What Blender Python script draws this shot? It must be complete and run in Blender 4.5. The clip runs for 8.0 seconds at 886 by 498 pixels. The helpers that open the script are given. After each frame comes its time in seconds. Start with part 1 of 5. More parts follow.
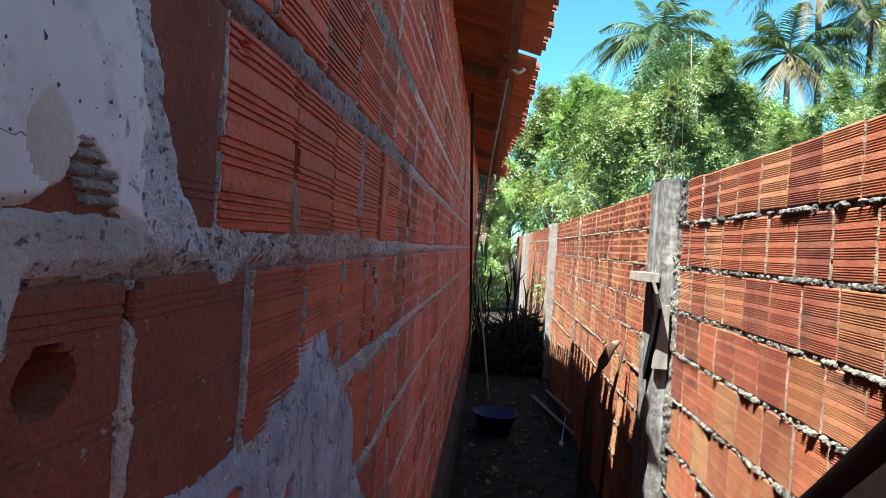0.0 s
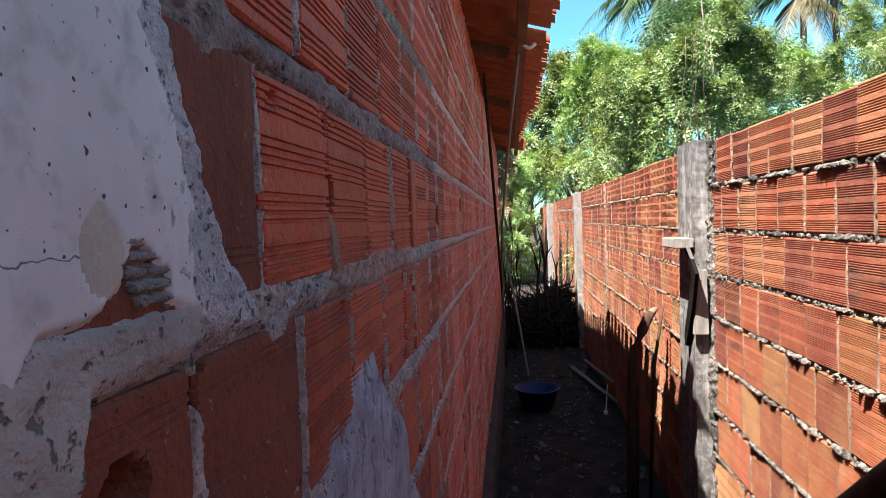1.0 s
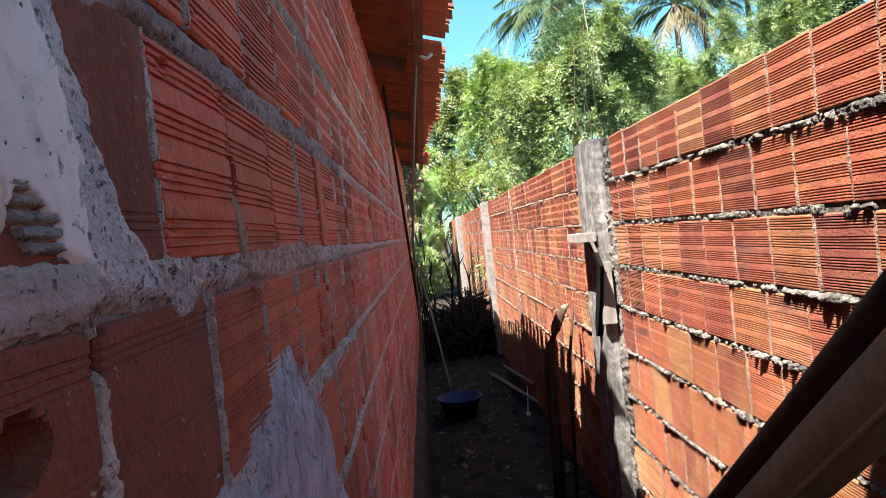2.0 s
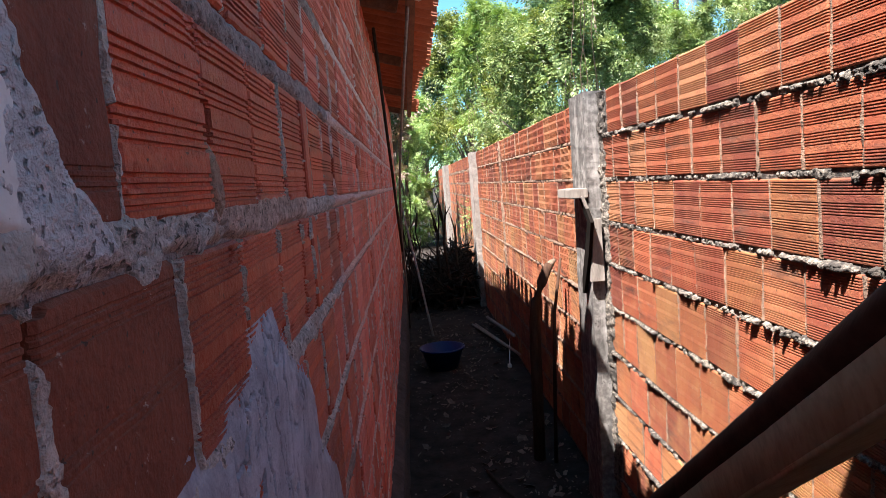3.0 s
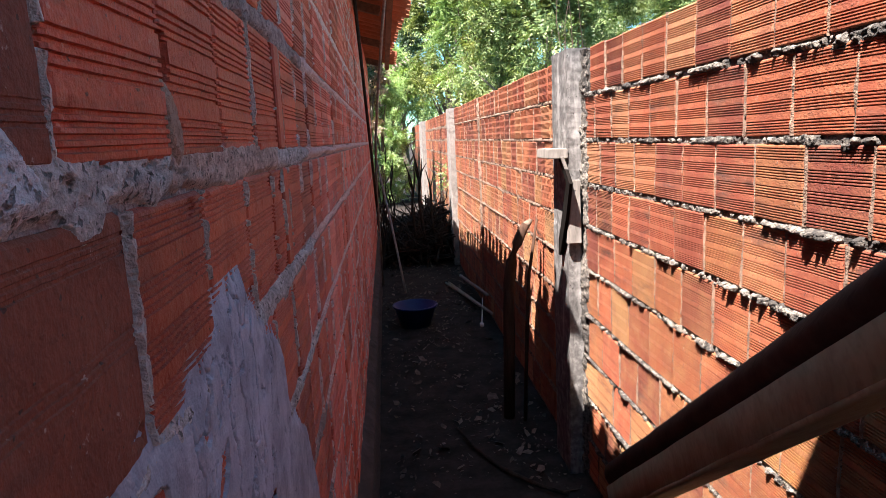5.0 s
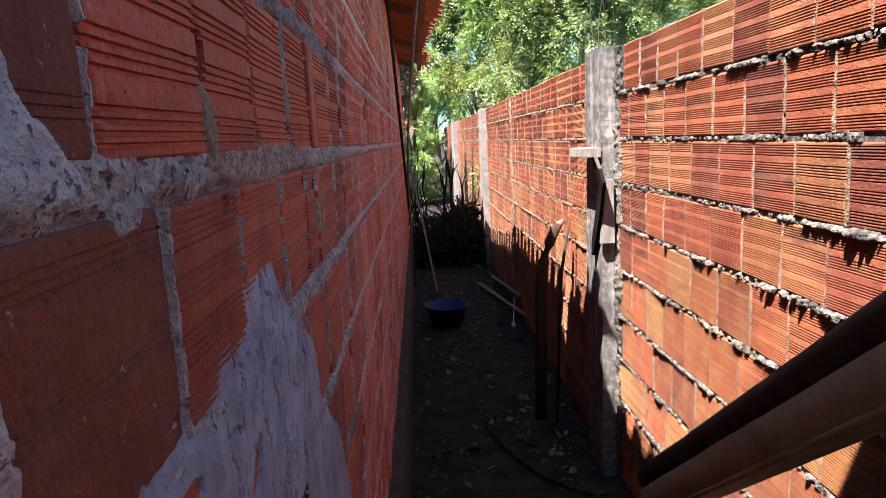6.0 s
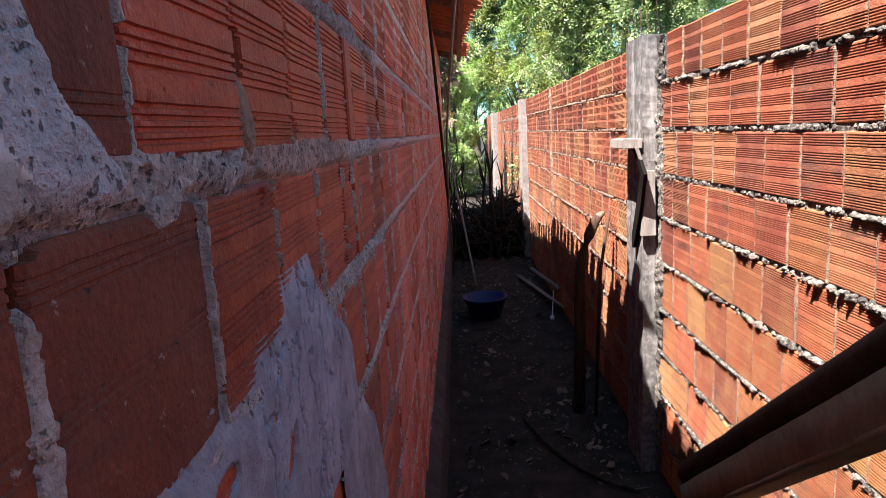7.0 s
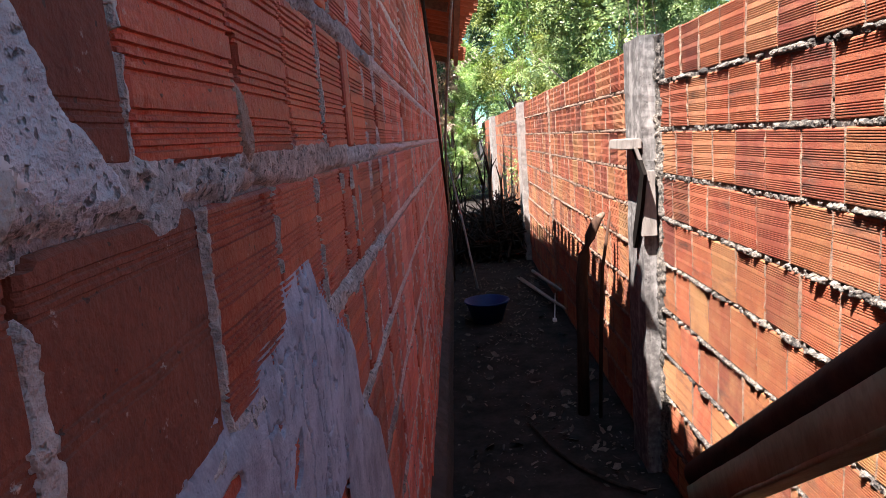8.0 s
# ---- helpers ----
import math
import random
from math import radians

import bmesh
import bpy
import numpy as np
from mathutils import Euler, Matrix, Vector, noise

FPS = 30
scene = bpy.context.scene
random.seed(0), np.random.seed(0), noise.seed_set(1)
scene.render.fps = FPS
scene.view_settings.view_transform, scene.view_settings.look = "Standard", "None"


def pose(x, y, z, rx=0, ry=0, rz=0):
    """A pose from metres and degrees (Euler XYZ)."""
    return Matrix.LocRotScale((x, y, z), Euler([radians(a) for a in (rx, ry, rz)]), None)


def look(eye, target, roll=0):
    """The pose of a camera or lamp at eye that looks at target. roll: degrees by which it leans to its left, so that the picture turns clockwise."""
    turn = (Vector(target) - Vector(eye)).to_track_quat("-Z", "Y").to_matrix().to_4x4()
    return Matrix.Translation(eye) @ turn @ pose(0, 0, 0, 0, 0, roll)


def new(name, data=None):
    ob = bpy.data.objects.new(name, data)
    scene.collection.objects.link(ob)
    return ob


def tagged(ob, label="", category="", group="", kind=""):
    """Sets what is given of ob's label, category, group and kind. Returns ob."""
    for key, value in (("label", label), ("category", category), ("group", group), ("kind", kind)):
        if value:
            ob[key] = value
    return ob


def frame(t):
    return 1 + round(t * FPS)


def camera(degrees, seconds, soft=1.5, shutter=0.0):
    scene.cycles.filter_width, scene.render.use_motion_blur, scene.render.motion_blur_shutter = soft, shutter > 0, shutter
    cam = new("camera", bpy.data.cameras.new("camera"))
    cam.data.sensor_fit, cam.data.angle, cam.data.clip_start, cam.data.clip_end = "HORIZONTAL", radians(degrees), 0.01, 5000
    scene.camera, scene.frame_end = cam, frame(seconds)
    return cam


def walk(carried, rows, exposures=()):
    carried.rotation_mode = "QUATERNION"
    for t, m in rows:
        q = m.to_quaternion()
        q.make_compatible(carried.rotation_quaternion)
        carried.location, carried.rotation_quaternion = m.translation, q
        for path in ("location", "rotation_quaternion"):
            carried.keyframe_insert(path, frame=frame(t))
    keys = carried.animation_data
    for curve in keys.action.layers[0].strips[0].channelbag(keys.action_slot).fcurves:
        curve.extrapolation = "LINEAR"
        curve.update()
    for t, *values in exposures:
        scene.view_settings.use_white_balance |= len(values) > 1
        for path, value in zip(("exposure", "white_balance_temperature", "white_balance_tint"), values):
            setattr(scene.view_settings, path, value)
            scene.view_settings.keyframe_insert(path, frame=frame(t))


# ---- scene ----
# camera and walk
cam = camera(68.4, 8.0, soft=0.7)
EXPOSURE = 2.42
LIGHTING = [(0.0, 0.08, 6150, 3.0), (0.5, -0.02, 6350, 7.0), (1.0, 0.1, 6580, 12.0), (1.5, 0.31, 6630, 13.0), (2.0, 0.25, 6700, 12.0), (2.2, 0.24, 6680, 12.5), (3.3, 0.08, 6650, 16.0), (3.5, 0.08, 6650, 16.0), (4.0, 0.2, 6650, 16.0), (4.5, 0.3, 6640, 16.5), (5.8, 0.2, 6620, 17.0), (6.5, 0.22, 6610, 17.5), (8.0, 0.26, 6600, 18.0)]
PATH = [
    (0, (0.213, 0.067, 1.715), (0.071, 2.061, 1.700), 3.87),
    (0.3, (0.206, 0.087, 1.722), (0.128, 2.084, 1.635), 3.94),
    (0.5, (0.195, 0.104, 1.726), (0.152, 2.101, 1.621), 4.27),
    (0.7, (0.193, 0.100, 1.739), (0.137, 2.097, 1.635), 2.80),
    (1, (0.191, 0.080, 1.761), (-0.024, 2.067, 1.677), -1.93),
    (1.2, (0.188, 0.061, 1.760), (-0.130, 2.035, 1.707), -5.27),
    (1.5, (0.194, 0.058, 1.741), (-0.055, 2.042, 1.710), -6.75),
    (1.7, (0.191, 0.055, 1.730), (-0.004, 2.046, 1.731), -6.38),
    (2, (0.188, 0.077, 1.712), (0.245, 2.075, 1.668), -6.00),
    (2.2, (0.175, 0.103, 1.706), (0.231, 2.099, 1.599), -4.95),
    (3.3, (0.179, 0.165, 1.728), (0.282, 2.142, 1.445), -3.85),
    (3.5, (0.174, 0.186, 1.719), (0.270, 2.154, 1.374), -3.33),
    (4, (0.174, 0.193, 1.719), (0.240, 2.164, 1.390), -3.22),
    (4.5, (0.173, 0.196, 1.718), (0.328, 2.163, 1.391), -2.72),
    (4.7, (0.173, 0.195, 1.719), (0.340, 2.160, 1.388), -2.55),
    (5.8, (0.175, 0.193, 1.721), (0.264, 2.162, 1.381), -2.61),
    (6, (0.174, 0.194, 1.717), (0.237, 2.165, 1.386), -2.80),
    (6.5, (0.175, 0.191, 1.717), (0.154, 2.162, 1.376), -2.84),
    (7, (0.181, 0.190, 1.718), (0.122, 2.159, 1.368), -3.19),
    (7.5, (0.181, 0.191, 1.719), (0.128, 2.160, 1.373), -3.14),
    (8, (0.179, 0.195, 1.716), (0.119, 2.165, 1.380), -4.32),
]
walk(cam, [(t, look(eye, target, roll)) for t, eye, target, roll in PATH], exposures=[(t, EXPOSURE + stops, kelvin, green) for t, stops, kelvin, green in LIGHTING])

# world and sun
SUN_WAY = Vector((0.345, 0.35, -1.0))
world = bpy.data.worlds.new("world")
scene.world = world
world.use_nodes = True
sky = world.node_tree.nodes.new("ShaderNodeTexSky")
sky.sky_type = "NISHITA"
sky.sun_disc = False
sky.dust_density = 0.2
sky.air_density = 1.0
sky.ozone_density = 0.0
sky.sun_elevation = radians(64)
sky.sun_rotation = radians(224)
world.node_tree.nodes["Background"].inputs["Strength"].default_value = 0.05
tint = world.node_tree.nodes.new("ShaderNodeMix")
tint.data_type, tint.blend_type = "RGBA", "MULTIPLY"
tint.inputs[0].default_value, tint.inputs[7].default_value = 1.0, (0.5, 0.98, 1.05, 1.0)
world.node_tree.links.new(sky.outputs["Color"], tint.inputs[6])
world.node_tree.links.new(tint.outputs[2], world.node_tree.nodes["Background"].inputs["Color"])
sun = new("sun", bpy.data.lights.new("sun", "SUN"))
sun.data.energy = 5.0
sun.data.angle = radians(0.5)
sun.data.color = (1.0, 0.945, 0.88)
sun.matrix_world = look(-10 * SUN_WAY, (0, 0, 0))


# ---- small tools ----
def part(name, bm, material, parent, label=""):
    """One mesh object from a bmesh or a mesh, under a thing or a part."""
    if isinstance(bm, bmesh.types.BMesh):
        me = bpy.data.meshes.new(name)
        bm.to_mesh(me)
        bm.free()
    else:
        me = bm
    if material and not me.materials:
        me.materials.append(material)
    ob = new(name, me)
    ob.parent = parent
    return tagged(ob, label)


def thing(name, label, category, group="", kind=""):
    return tagged(new(name), label, category, group, kind)


def mesh_of(name, verts, faces, smooth=False):
    me = bpy.data.meshes.new(name)
    me.from_pydata(np.asarray(verts).tolist(), [], faces if isinstance(faces, list) else faces.tolist())
    if smooth:
        me.polygons.foreach_set("use_smooth", [True] * len(me.polygons))
    me.update()
    return me


def lattice(ix, iy, seed):
    v = np.sin(ix * 127.1 + iy * 311.7 + seed * 74.7) * 43758.5453
    return v - np.floor(v)


def vnoise(x, y, seed=0):
    x, y = np.asarray(x, float), np.asarray(y, float)
    ix, iy = np.floor(x), np.floor(y)
    fx, fy = x - ix, y - iy
    fx, fy = fx * fx * (3 - 2 * fx), fy * fy * (3 - 2 * fy)
    a, b = lattice(ix, iy, seed), lattice(ix + 1, iy, seed)
    c, d = lattice(ix, iy + 1, seed), lattice(ix + 1, iy + 1, seed)
    return (a * (1 - fx) + b * fx) * (1 - fy) + (c * (1 - fx) + d * fx) * fy


def fbm(x, y, seed=0, octaves=4):
    """Fractal noise, about -0.5 to 0.5."""
    total, amp, norm = 0.0, 1.0, 0.0
    for k in range(octaves):
        total = total + amp * vnoise(np.asarray(x) * 2 ** k, np.asarray(y) * 2 ** k, seed + 13 * k)
        norm += amp
        amp *= 0.55
    return total / norm - 0.5


def relief(name, y0, y1, z0, z1, step, base, side, thick, least=0.0):
    """A rough layer on a wall in the plane x = base, grown towards side; thick(Y, Z) is its depth, and below least there is none."""
    ys, zs = np.linspace(y0, y1, max(2, int((y1 - y0) / step) + 1)), np.linspace(z0, z1, max(2, int((z1 - z0) / step) + 1))
    Y, Z = np.meshgrid(ys, zs)
    T = np.clip(thick(Y, Z), -0.012, None)
    n, m = len(ys), len(zs)
    verts = np.stack([base + side * T, Y, Z], -1).reshape(-1, 3)
    idx = np.arange(n * m).reshape(m, n)
    q = np.stack([idx[:-1, :-1], idx[:-1, 1:], idx[1:, 1:], idx[1:, :-1]], -1).reshape(-1, 4)
    if side < 0:
        q = q[:, ::-1]
    t = T.reshape(-1)
    q = q[t[q].max(1) > least]
    used = np.unique(q)
    remap = np.full(n * m, -1)
    remap[used] = np.arange(len(used))
    return mesh_of(name, verts[used], remap[q], True)


def box(bm, lo, hi, bevel=0.0, m=None):
    lo, hi = Vector(lo), Vector(hi)
    r = bmesh.ops.create_cube(bm, size=1.0, matrix=Matrix.Translation((lo + hi) / 2) @ Matrix.Diagonal((*(hi - lo), 1)))
    vs = r["verts"]
    if bevel:
        es = list({e for v in vs for e in v.link_edges})
        out = bmesh.ops.bevel(bm, geom=es, offset=bevel, segments=2, affect="EDGES")
        vs = list({v for f in out["faces"] for v in f.verts} | {v for v in vs if v.is_valid})
    if m is not None:
        bmesh.ops.transform(bm, matrix=m, verts=vs)
    return vs


def tube(points, radii, sides=8, squash=1.0):
    """A tapered round rod along points, as a mesh's verts and faces."""
    pts = [Vector(p) for p in points]
    verts, faces = [], []
    for i, p in enumerate(pts):
        d = (pts[min(i + 1, len(pts) - 1)] - pts[max(i - 1, 0)]).normalized()
        a = d.cross(Vector((0.13, 0.31, 0.94)) if abs(d.z) < 0.9 else Vector((1, 0.1, 0))).normalized()
        b = d.cross(a)
        for k in range(sides):
            w = 2 * math.pi * k / sides
            verts.append(tuple(p + float(radii[i]) * (a * math.cos(w) + b * squash * math.sin(w))))
    for i in range(len(pts) - 1):
        for k in range(sides):
            k2 = (k + 1) % sides
            faces.append([i * sides + k, i * sides + k2, (i + 1) * sides + k2, (i + 1) * sides + k])
    faces.append(list(range(sides))[::-1])
    faces.append([(len(pts) - 1) * sides + k for k in range(sides)])
    return verts, faces


def rod(name, points, radii, material, parent=None, sides=8, label=""):
    v, f = tube(points, radii, sides)
    return part(name, mesh_of(name, v, f, True), material, parent, label)


# ---- materials ----
class Nodes:
    """A short way to write node materials."""

    def __init__(self, name):
        self.m = bpy.data.materials.new(name)
        self.m.use_nodes = True
        self.t = self.m.node_tree
        self.bsdf = self.t.nodes["Principled BSDF"]
        self.pos = self.add("ShaderNodeNewGeometry").outputs["Position"]

    def add(self, kind, **values):
        n = self.t.nodes.new(kind)
        for key, v in values.items():
            self.put(n, key, v)
        return n

    def put(self, n, key, v):
        key = int(key[1:]) if key[0] == "i" and key[1:].isdigit() else key
        if isinstance(v, bpy.types.NodeSocket):
            self.t.links.new(v, n.inputs[key])
        else:
            n.inputs[key].default_value = v

    def noise(self, scale, detail=4.0, rough=0.55, vector=None, stretch=None):
        v = vector or self.pos
        if stretch:
            n = self.add("ShaderNodeMapping", Vector=v, Scale=stretch)
            v = n.outputs[0]
        return self.add("ShaderNodeTexNoise", Vector=v, Scale=scale, Detail=detail, Roughness=rough).outputs["Fac"]

    def ramp(self, fac, *stops):
        n = self.add("ShaderNodeValToRGB", Fac=fac)
        while len(n.color_ramp.elements) < len(stops):
            n.color_ramp.elements.new(0.5)
        for e, (p, c) in zip(n.color_ramp.elements, stops):
            e.position = p
            e.color = (*c, 1) if not isinstance(c, (int, float)) else (c, c, c, 1)
        return n.outputs["Color"]

    def mix(self, fac, a, b, mode="MIX"):
        n = self.t.nodes.new("ShaderNodeMix")
        n.data_type = "RGBA"
        n.blend_type = mode
        for key, v in ((0, fac), (6, a), (7, b)):
            if isinstance(v, tuple) and len(v) == 3:
                v = (*v, 1)
            self.put(n, "i%d" % key, v)
        return n.outputs[2]

    def math(self, op, a, b=0.0):
        n = self.t.nodes.new("ShaderNodeMath")
        n.operation = op
        self.put(n, "i0", a)
        self.put(n, "i1", b)
        return n.outputs[0]

    def rnd(self):
        a = self.add("ShaderNodeObjectInfo").outputs["Random"]
        b = self.add("ShaderNodeNewGeometry").outputs["Random Per Island"]
        return self.math("FRACT", self.math("ADD", a, b))

    def done(self, color, rough, height=None, strength=0.3, distance=0.004):
        self.put(self.bsdf, "Base Color", color)
        self.put(self.bsdf, "Roughness", rough)
        if height is not None:
            bump = self.add("ShaderNodeBump", Strength=strength, Distance=distance, Height=height)
            self.put(self.bsdf, "Normal", bump.outputs[0])
        return self.m


def brick_material(name, shades, soot, film, dusty, film_colour=(0.36, 0.19, 0.14), rough=0.85, pale=(0.55, 0.46, 0.4)):
    """Fired clay: a shade for each block, fire marks, soot, a film of cement dust and pale crumbs."""
    n = Nodes(name)
    rnd = n.rnd()
    base = n.ramp(rnd, *[(k / (len(shades) - 1), s) for k, s in enumerate(shades)])
    shift = n.add("ShaderNodeVectorMath", i0=n.pos, i1=n.add("ShaderNodeCombineXYZ", X=n.math("MULTIPLY", rnd, 17.0), Y=n.math("MULTIPLY", rnd, 9.0)).outputs[0]).outputs[0]
    big, fine = n.noise(11.0, 6.0, 0.6, shift), n.noise(170.0, 3.0)
    c = n.mix(n.ramp(big, (0.42, 0.0), (0.75, 0.55)), base, shades[-1])
    c = n.mix(n.ramp(n.noise(7.0, 4.0, 0.6, shift), (0.5, 0.0), (0.78, 0.75)), c, shades[0])
    c = n.mix(n.ramp(fine, (0.42, 0.0), (0.72, 0.4)), c, shades[0])
    wipe = n.noise(26.0, 5.0, 0.65, shift, (1.0, 1.0, 0.16))
    c = n.mix(n.ramp(wipe, (0.55, 0.0), (0.8, film)), c, film_colour)
    stain = n.noise(6.0, 6.0, 0.7, shift, (1.0, 0.35, 1.6))
    c = n.mix(n.ramp(stain, (0.56, 0.0), (0.68, soot)), c, (0.03, 0.022, 0.02))
    dust = n.noise(55.0, 5.0, 0.75)
    c = n.mix(n.ramp(dust, (0.63, 0.0), (0.7, dusty)), c, pale)
    specks = n.noise(140.0, 1.0, 0.5, shift)
    c = n.mix(n.ramp(specks, (0.24, 0.8), (0.28, 0.0)), c, (0.04, 0.025, 0.02))
    return n.done(c, rough, n.math("ADD", n.math("ADD", fine, n.math("MULTIPLY", dust, 1.5)), n.math("MULTIPLY", n.math("ADD", wipe, big), 1.3)), 0.6, 0.003)


def mortar_material(name, light, dark, soot, stain=34.0, grain=60.0, pit=0.3, bump=0.8):
    n = Nodes(name)
    fine, mid, big = n.noise(240.0, 4.0), n.noise(grain, 5.0, 0.65), n.noise(stain, 6.0, 0.7)
    c = n.mix(n.ramp(mid, (0.35, 0.0), (0.65, 1.0)), dark, light)
    c = n.mix(n.ramp(n.math("ADD", big, n.math("MULTIPLY", n.noise(2.6, 3.0), 0.6)), (0.72, 0.0), (0.87, soot)), c, (0.025, 0.022, 0.02))
    pits = n.ramp(n.noise(130.0, 2.0), (pit, 0.0), (pit + 0.08, 1.0))
    c = n.mix(pits, n.mix(0.7, c, (0.03, 0.03, 0.03)), c)
    return n.done(c, 0.95, n.math("ADD", n.math("MULTIPLY", mid, 2.0), n.math("ADD", fine, pits)), bump, 0.004)


BRICK_RED = brick_material("brick_red", ((0.1497, 0.0317, 0.018), (0.2649, 0.0591, 0.0258), (0.3051, 0.0754, 0.0299), (0.3282, 0.0975, 0.0387), (0.3742, 0.1687, 0.0773)), 0.75, 0.12, 0.5, (0.22, 0.115, 0.085), pale=(0.33, 0.28, 0.24))
BRICK_ORANGE = brick_material("brick_orange", ((0.1288, 0.03301, 0.01707), (0.2279, 0.06166, 0.02455), (0.2625, 0.07871, 0.02842), (0.2823, 0.1017, 0.03678), (0.3219, 0.176, 0.07348)), 0.6, 0.12, 0.5, (0.22, 0.115, 0.085), pale=(0.33, 0.28, 0.24))
BRICK_HOUSE = brick_material("brick_house", ((0.2438, 0.03496, 0.01656), (0.4982, 0.069, 0.03036), (0.5936, 0.092, 0.03864), (0.4134, 0.05888, 0.0276), (0.6148, 0.1288, 0.06256)), 0.5, 0.34, 0.45, (0.52, 0.2, 0.14), 0.58)
# far copy of BRICK_HOUSE: dustier, with the sunny wall's bounce light painted in
BRICK_DUSTY_LIT = brick_material("brick_dusty_lit", ((0.3776, 0.06572, 0.04028), (0.649, 0.1166, 0.0742), (0.708, 0.1484, 0.09752), (0.5664, 0.0954, 0.0583), (0.7316, 0.212, 0.1484)), 0.3, 0.7, 0.6, (0.66, 0.3, 0.25), 0.58)
BRICK_BROWN = brick_material("brick_brown", ((0.08256, 0.02116, 0.01147), (0.16, 0.03663, 0.01884), (0.2012, 0.04884, 0.02457), (0.1754, 0.0407, 0.02048), (0.2683, 0.07163, 0.03604)), 0.45, 0.25, 0.7)
MORTAR_GREY = mortar_material("mortar_grey", (0.28, 0.25, 0.21), (0.085, 0.073, 0.06), 0.92, 40.0, 100.0, 0.36)
MORTAR_DULL = mortar_material("mortar_dull", (0.42, 0.325, 0.305), (0.23, 0.155, 0.145), 0.3)
MORTAR_ROSE = mortar_material("mortar_rose", (0.76, 0.58, 0.54), (0.46, 0.27, 0.235), 0.15)
MORTAR_PALE = mortar_material("mortar_pale", (0.68, 0.6, 0.56), (0.36, 0.31, 0.295), 0.3, 34.0, 95.0, 0.34)
UNDERCOAT = mortar_material("tan_under_coat", (0.6, 0.55, 0.46), (0.47, 0.42, 0.34), 0.05, 20.0, 14.0, 0.2, 0.4)
MORTAR_STRIP = mortar_material("mortar_strip", (0.64, 0.54, 0.49), (0.4, 0.32, 0.285), 0.1, 34.0, 60.0, 0.26)
MORTAR_SMEAR = mortar_material("mortar_smear", (0.6, 0.44, 0.37), (0.32, 0.21, 0.175), 0.3, 26.0, 70.0, 0.32)
MORTAR_FINGER = mortar_material("mortar_finger_smear", (0.42, 0.27, 0.2), (0.27, 0.155, 0.11), 0.1, 20.0, 40.0, 0.2)
PLINTH = mortar_material("dark_plinth", (0.075, 0.06, 0.055), (0.03, 0.024, 0.022), 0.5, 5.0, 18.0, 0.28)
CEMENT = mortar_material("cement_bluish", (0.46, 0.46, 0.53), (0.29, 0.29, 0.34), 0.25, 22.0, 12.0, 0.22, 0.5)
PITTED = mortar_material("pitted_plaster", (0.66, 0.64, 0.66), (0.46, 0.45, 0.475), 0.12, 20.0, 60.0, 0.33)
CONCRETE_PALE = mortar_material("concrete_pale", (0.303, 0.2788, 0.2545), (0.2, 0.1758, 0.1576), 0.2, 9.0, 30.0)
CRUMBLING = mortar_material("crumbling_plaster", (0.58, 0.54, 0.5), (0.39, 0.355, 0.33), 0.3, 12.0, 24.0, 0.31, 0.7)
MORTAR_TAN = mortar_material("mortar_tan", (0.29, 0.2, 0.145), (0.17, 0.1, 0.066), 0.45)


def concrete_material():
    n = Nodes("concrete_grey")
    big, mid, fine = n.noise(4.0, 5.0, 0.6), n.noise(30.0, 5.0), n.noise(200.0, 3.0)
    c = n.ramp(mid, (0.32, (0.0606, 0.0576, 0.0545)), (0.5, (0.1333, 0.1273, 0.1212)), (0.68, (0.2545, 0.2485, 0.2364)))
    c = n.mix(n.ramp(big, (0.45, 0.0), (0.7, 0.8)), c, (0.0545, 0.0515, 0.0485))
    streak = n.noise(13.0, 5.0, 0.65, None, (1.0, 1.0, 0.12))
    c = n.mix(n.ramp(streak, (0.5, 0.0), (0.68, 0.85)), c, (0.0364, 0.0333, 0.0333))
    c = n.mix(n.ramp(streak, (0.3, 0.7), (0.42, 0.0)), c, (0.3333, 0.3212, 0.303))
    pits = n.ramp(n.noise(70.0, 2.0), (0.27, 0.0), (0.34, 1.0))
    c = n.mix(pits, (0.0303, 0.0303, 0.0303), c)
    return n.done(c, 0.9, n.math("ADD", pits, fine), 0.5, 0.003)


CONCRETE = concrete_material()


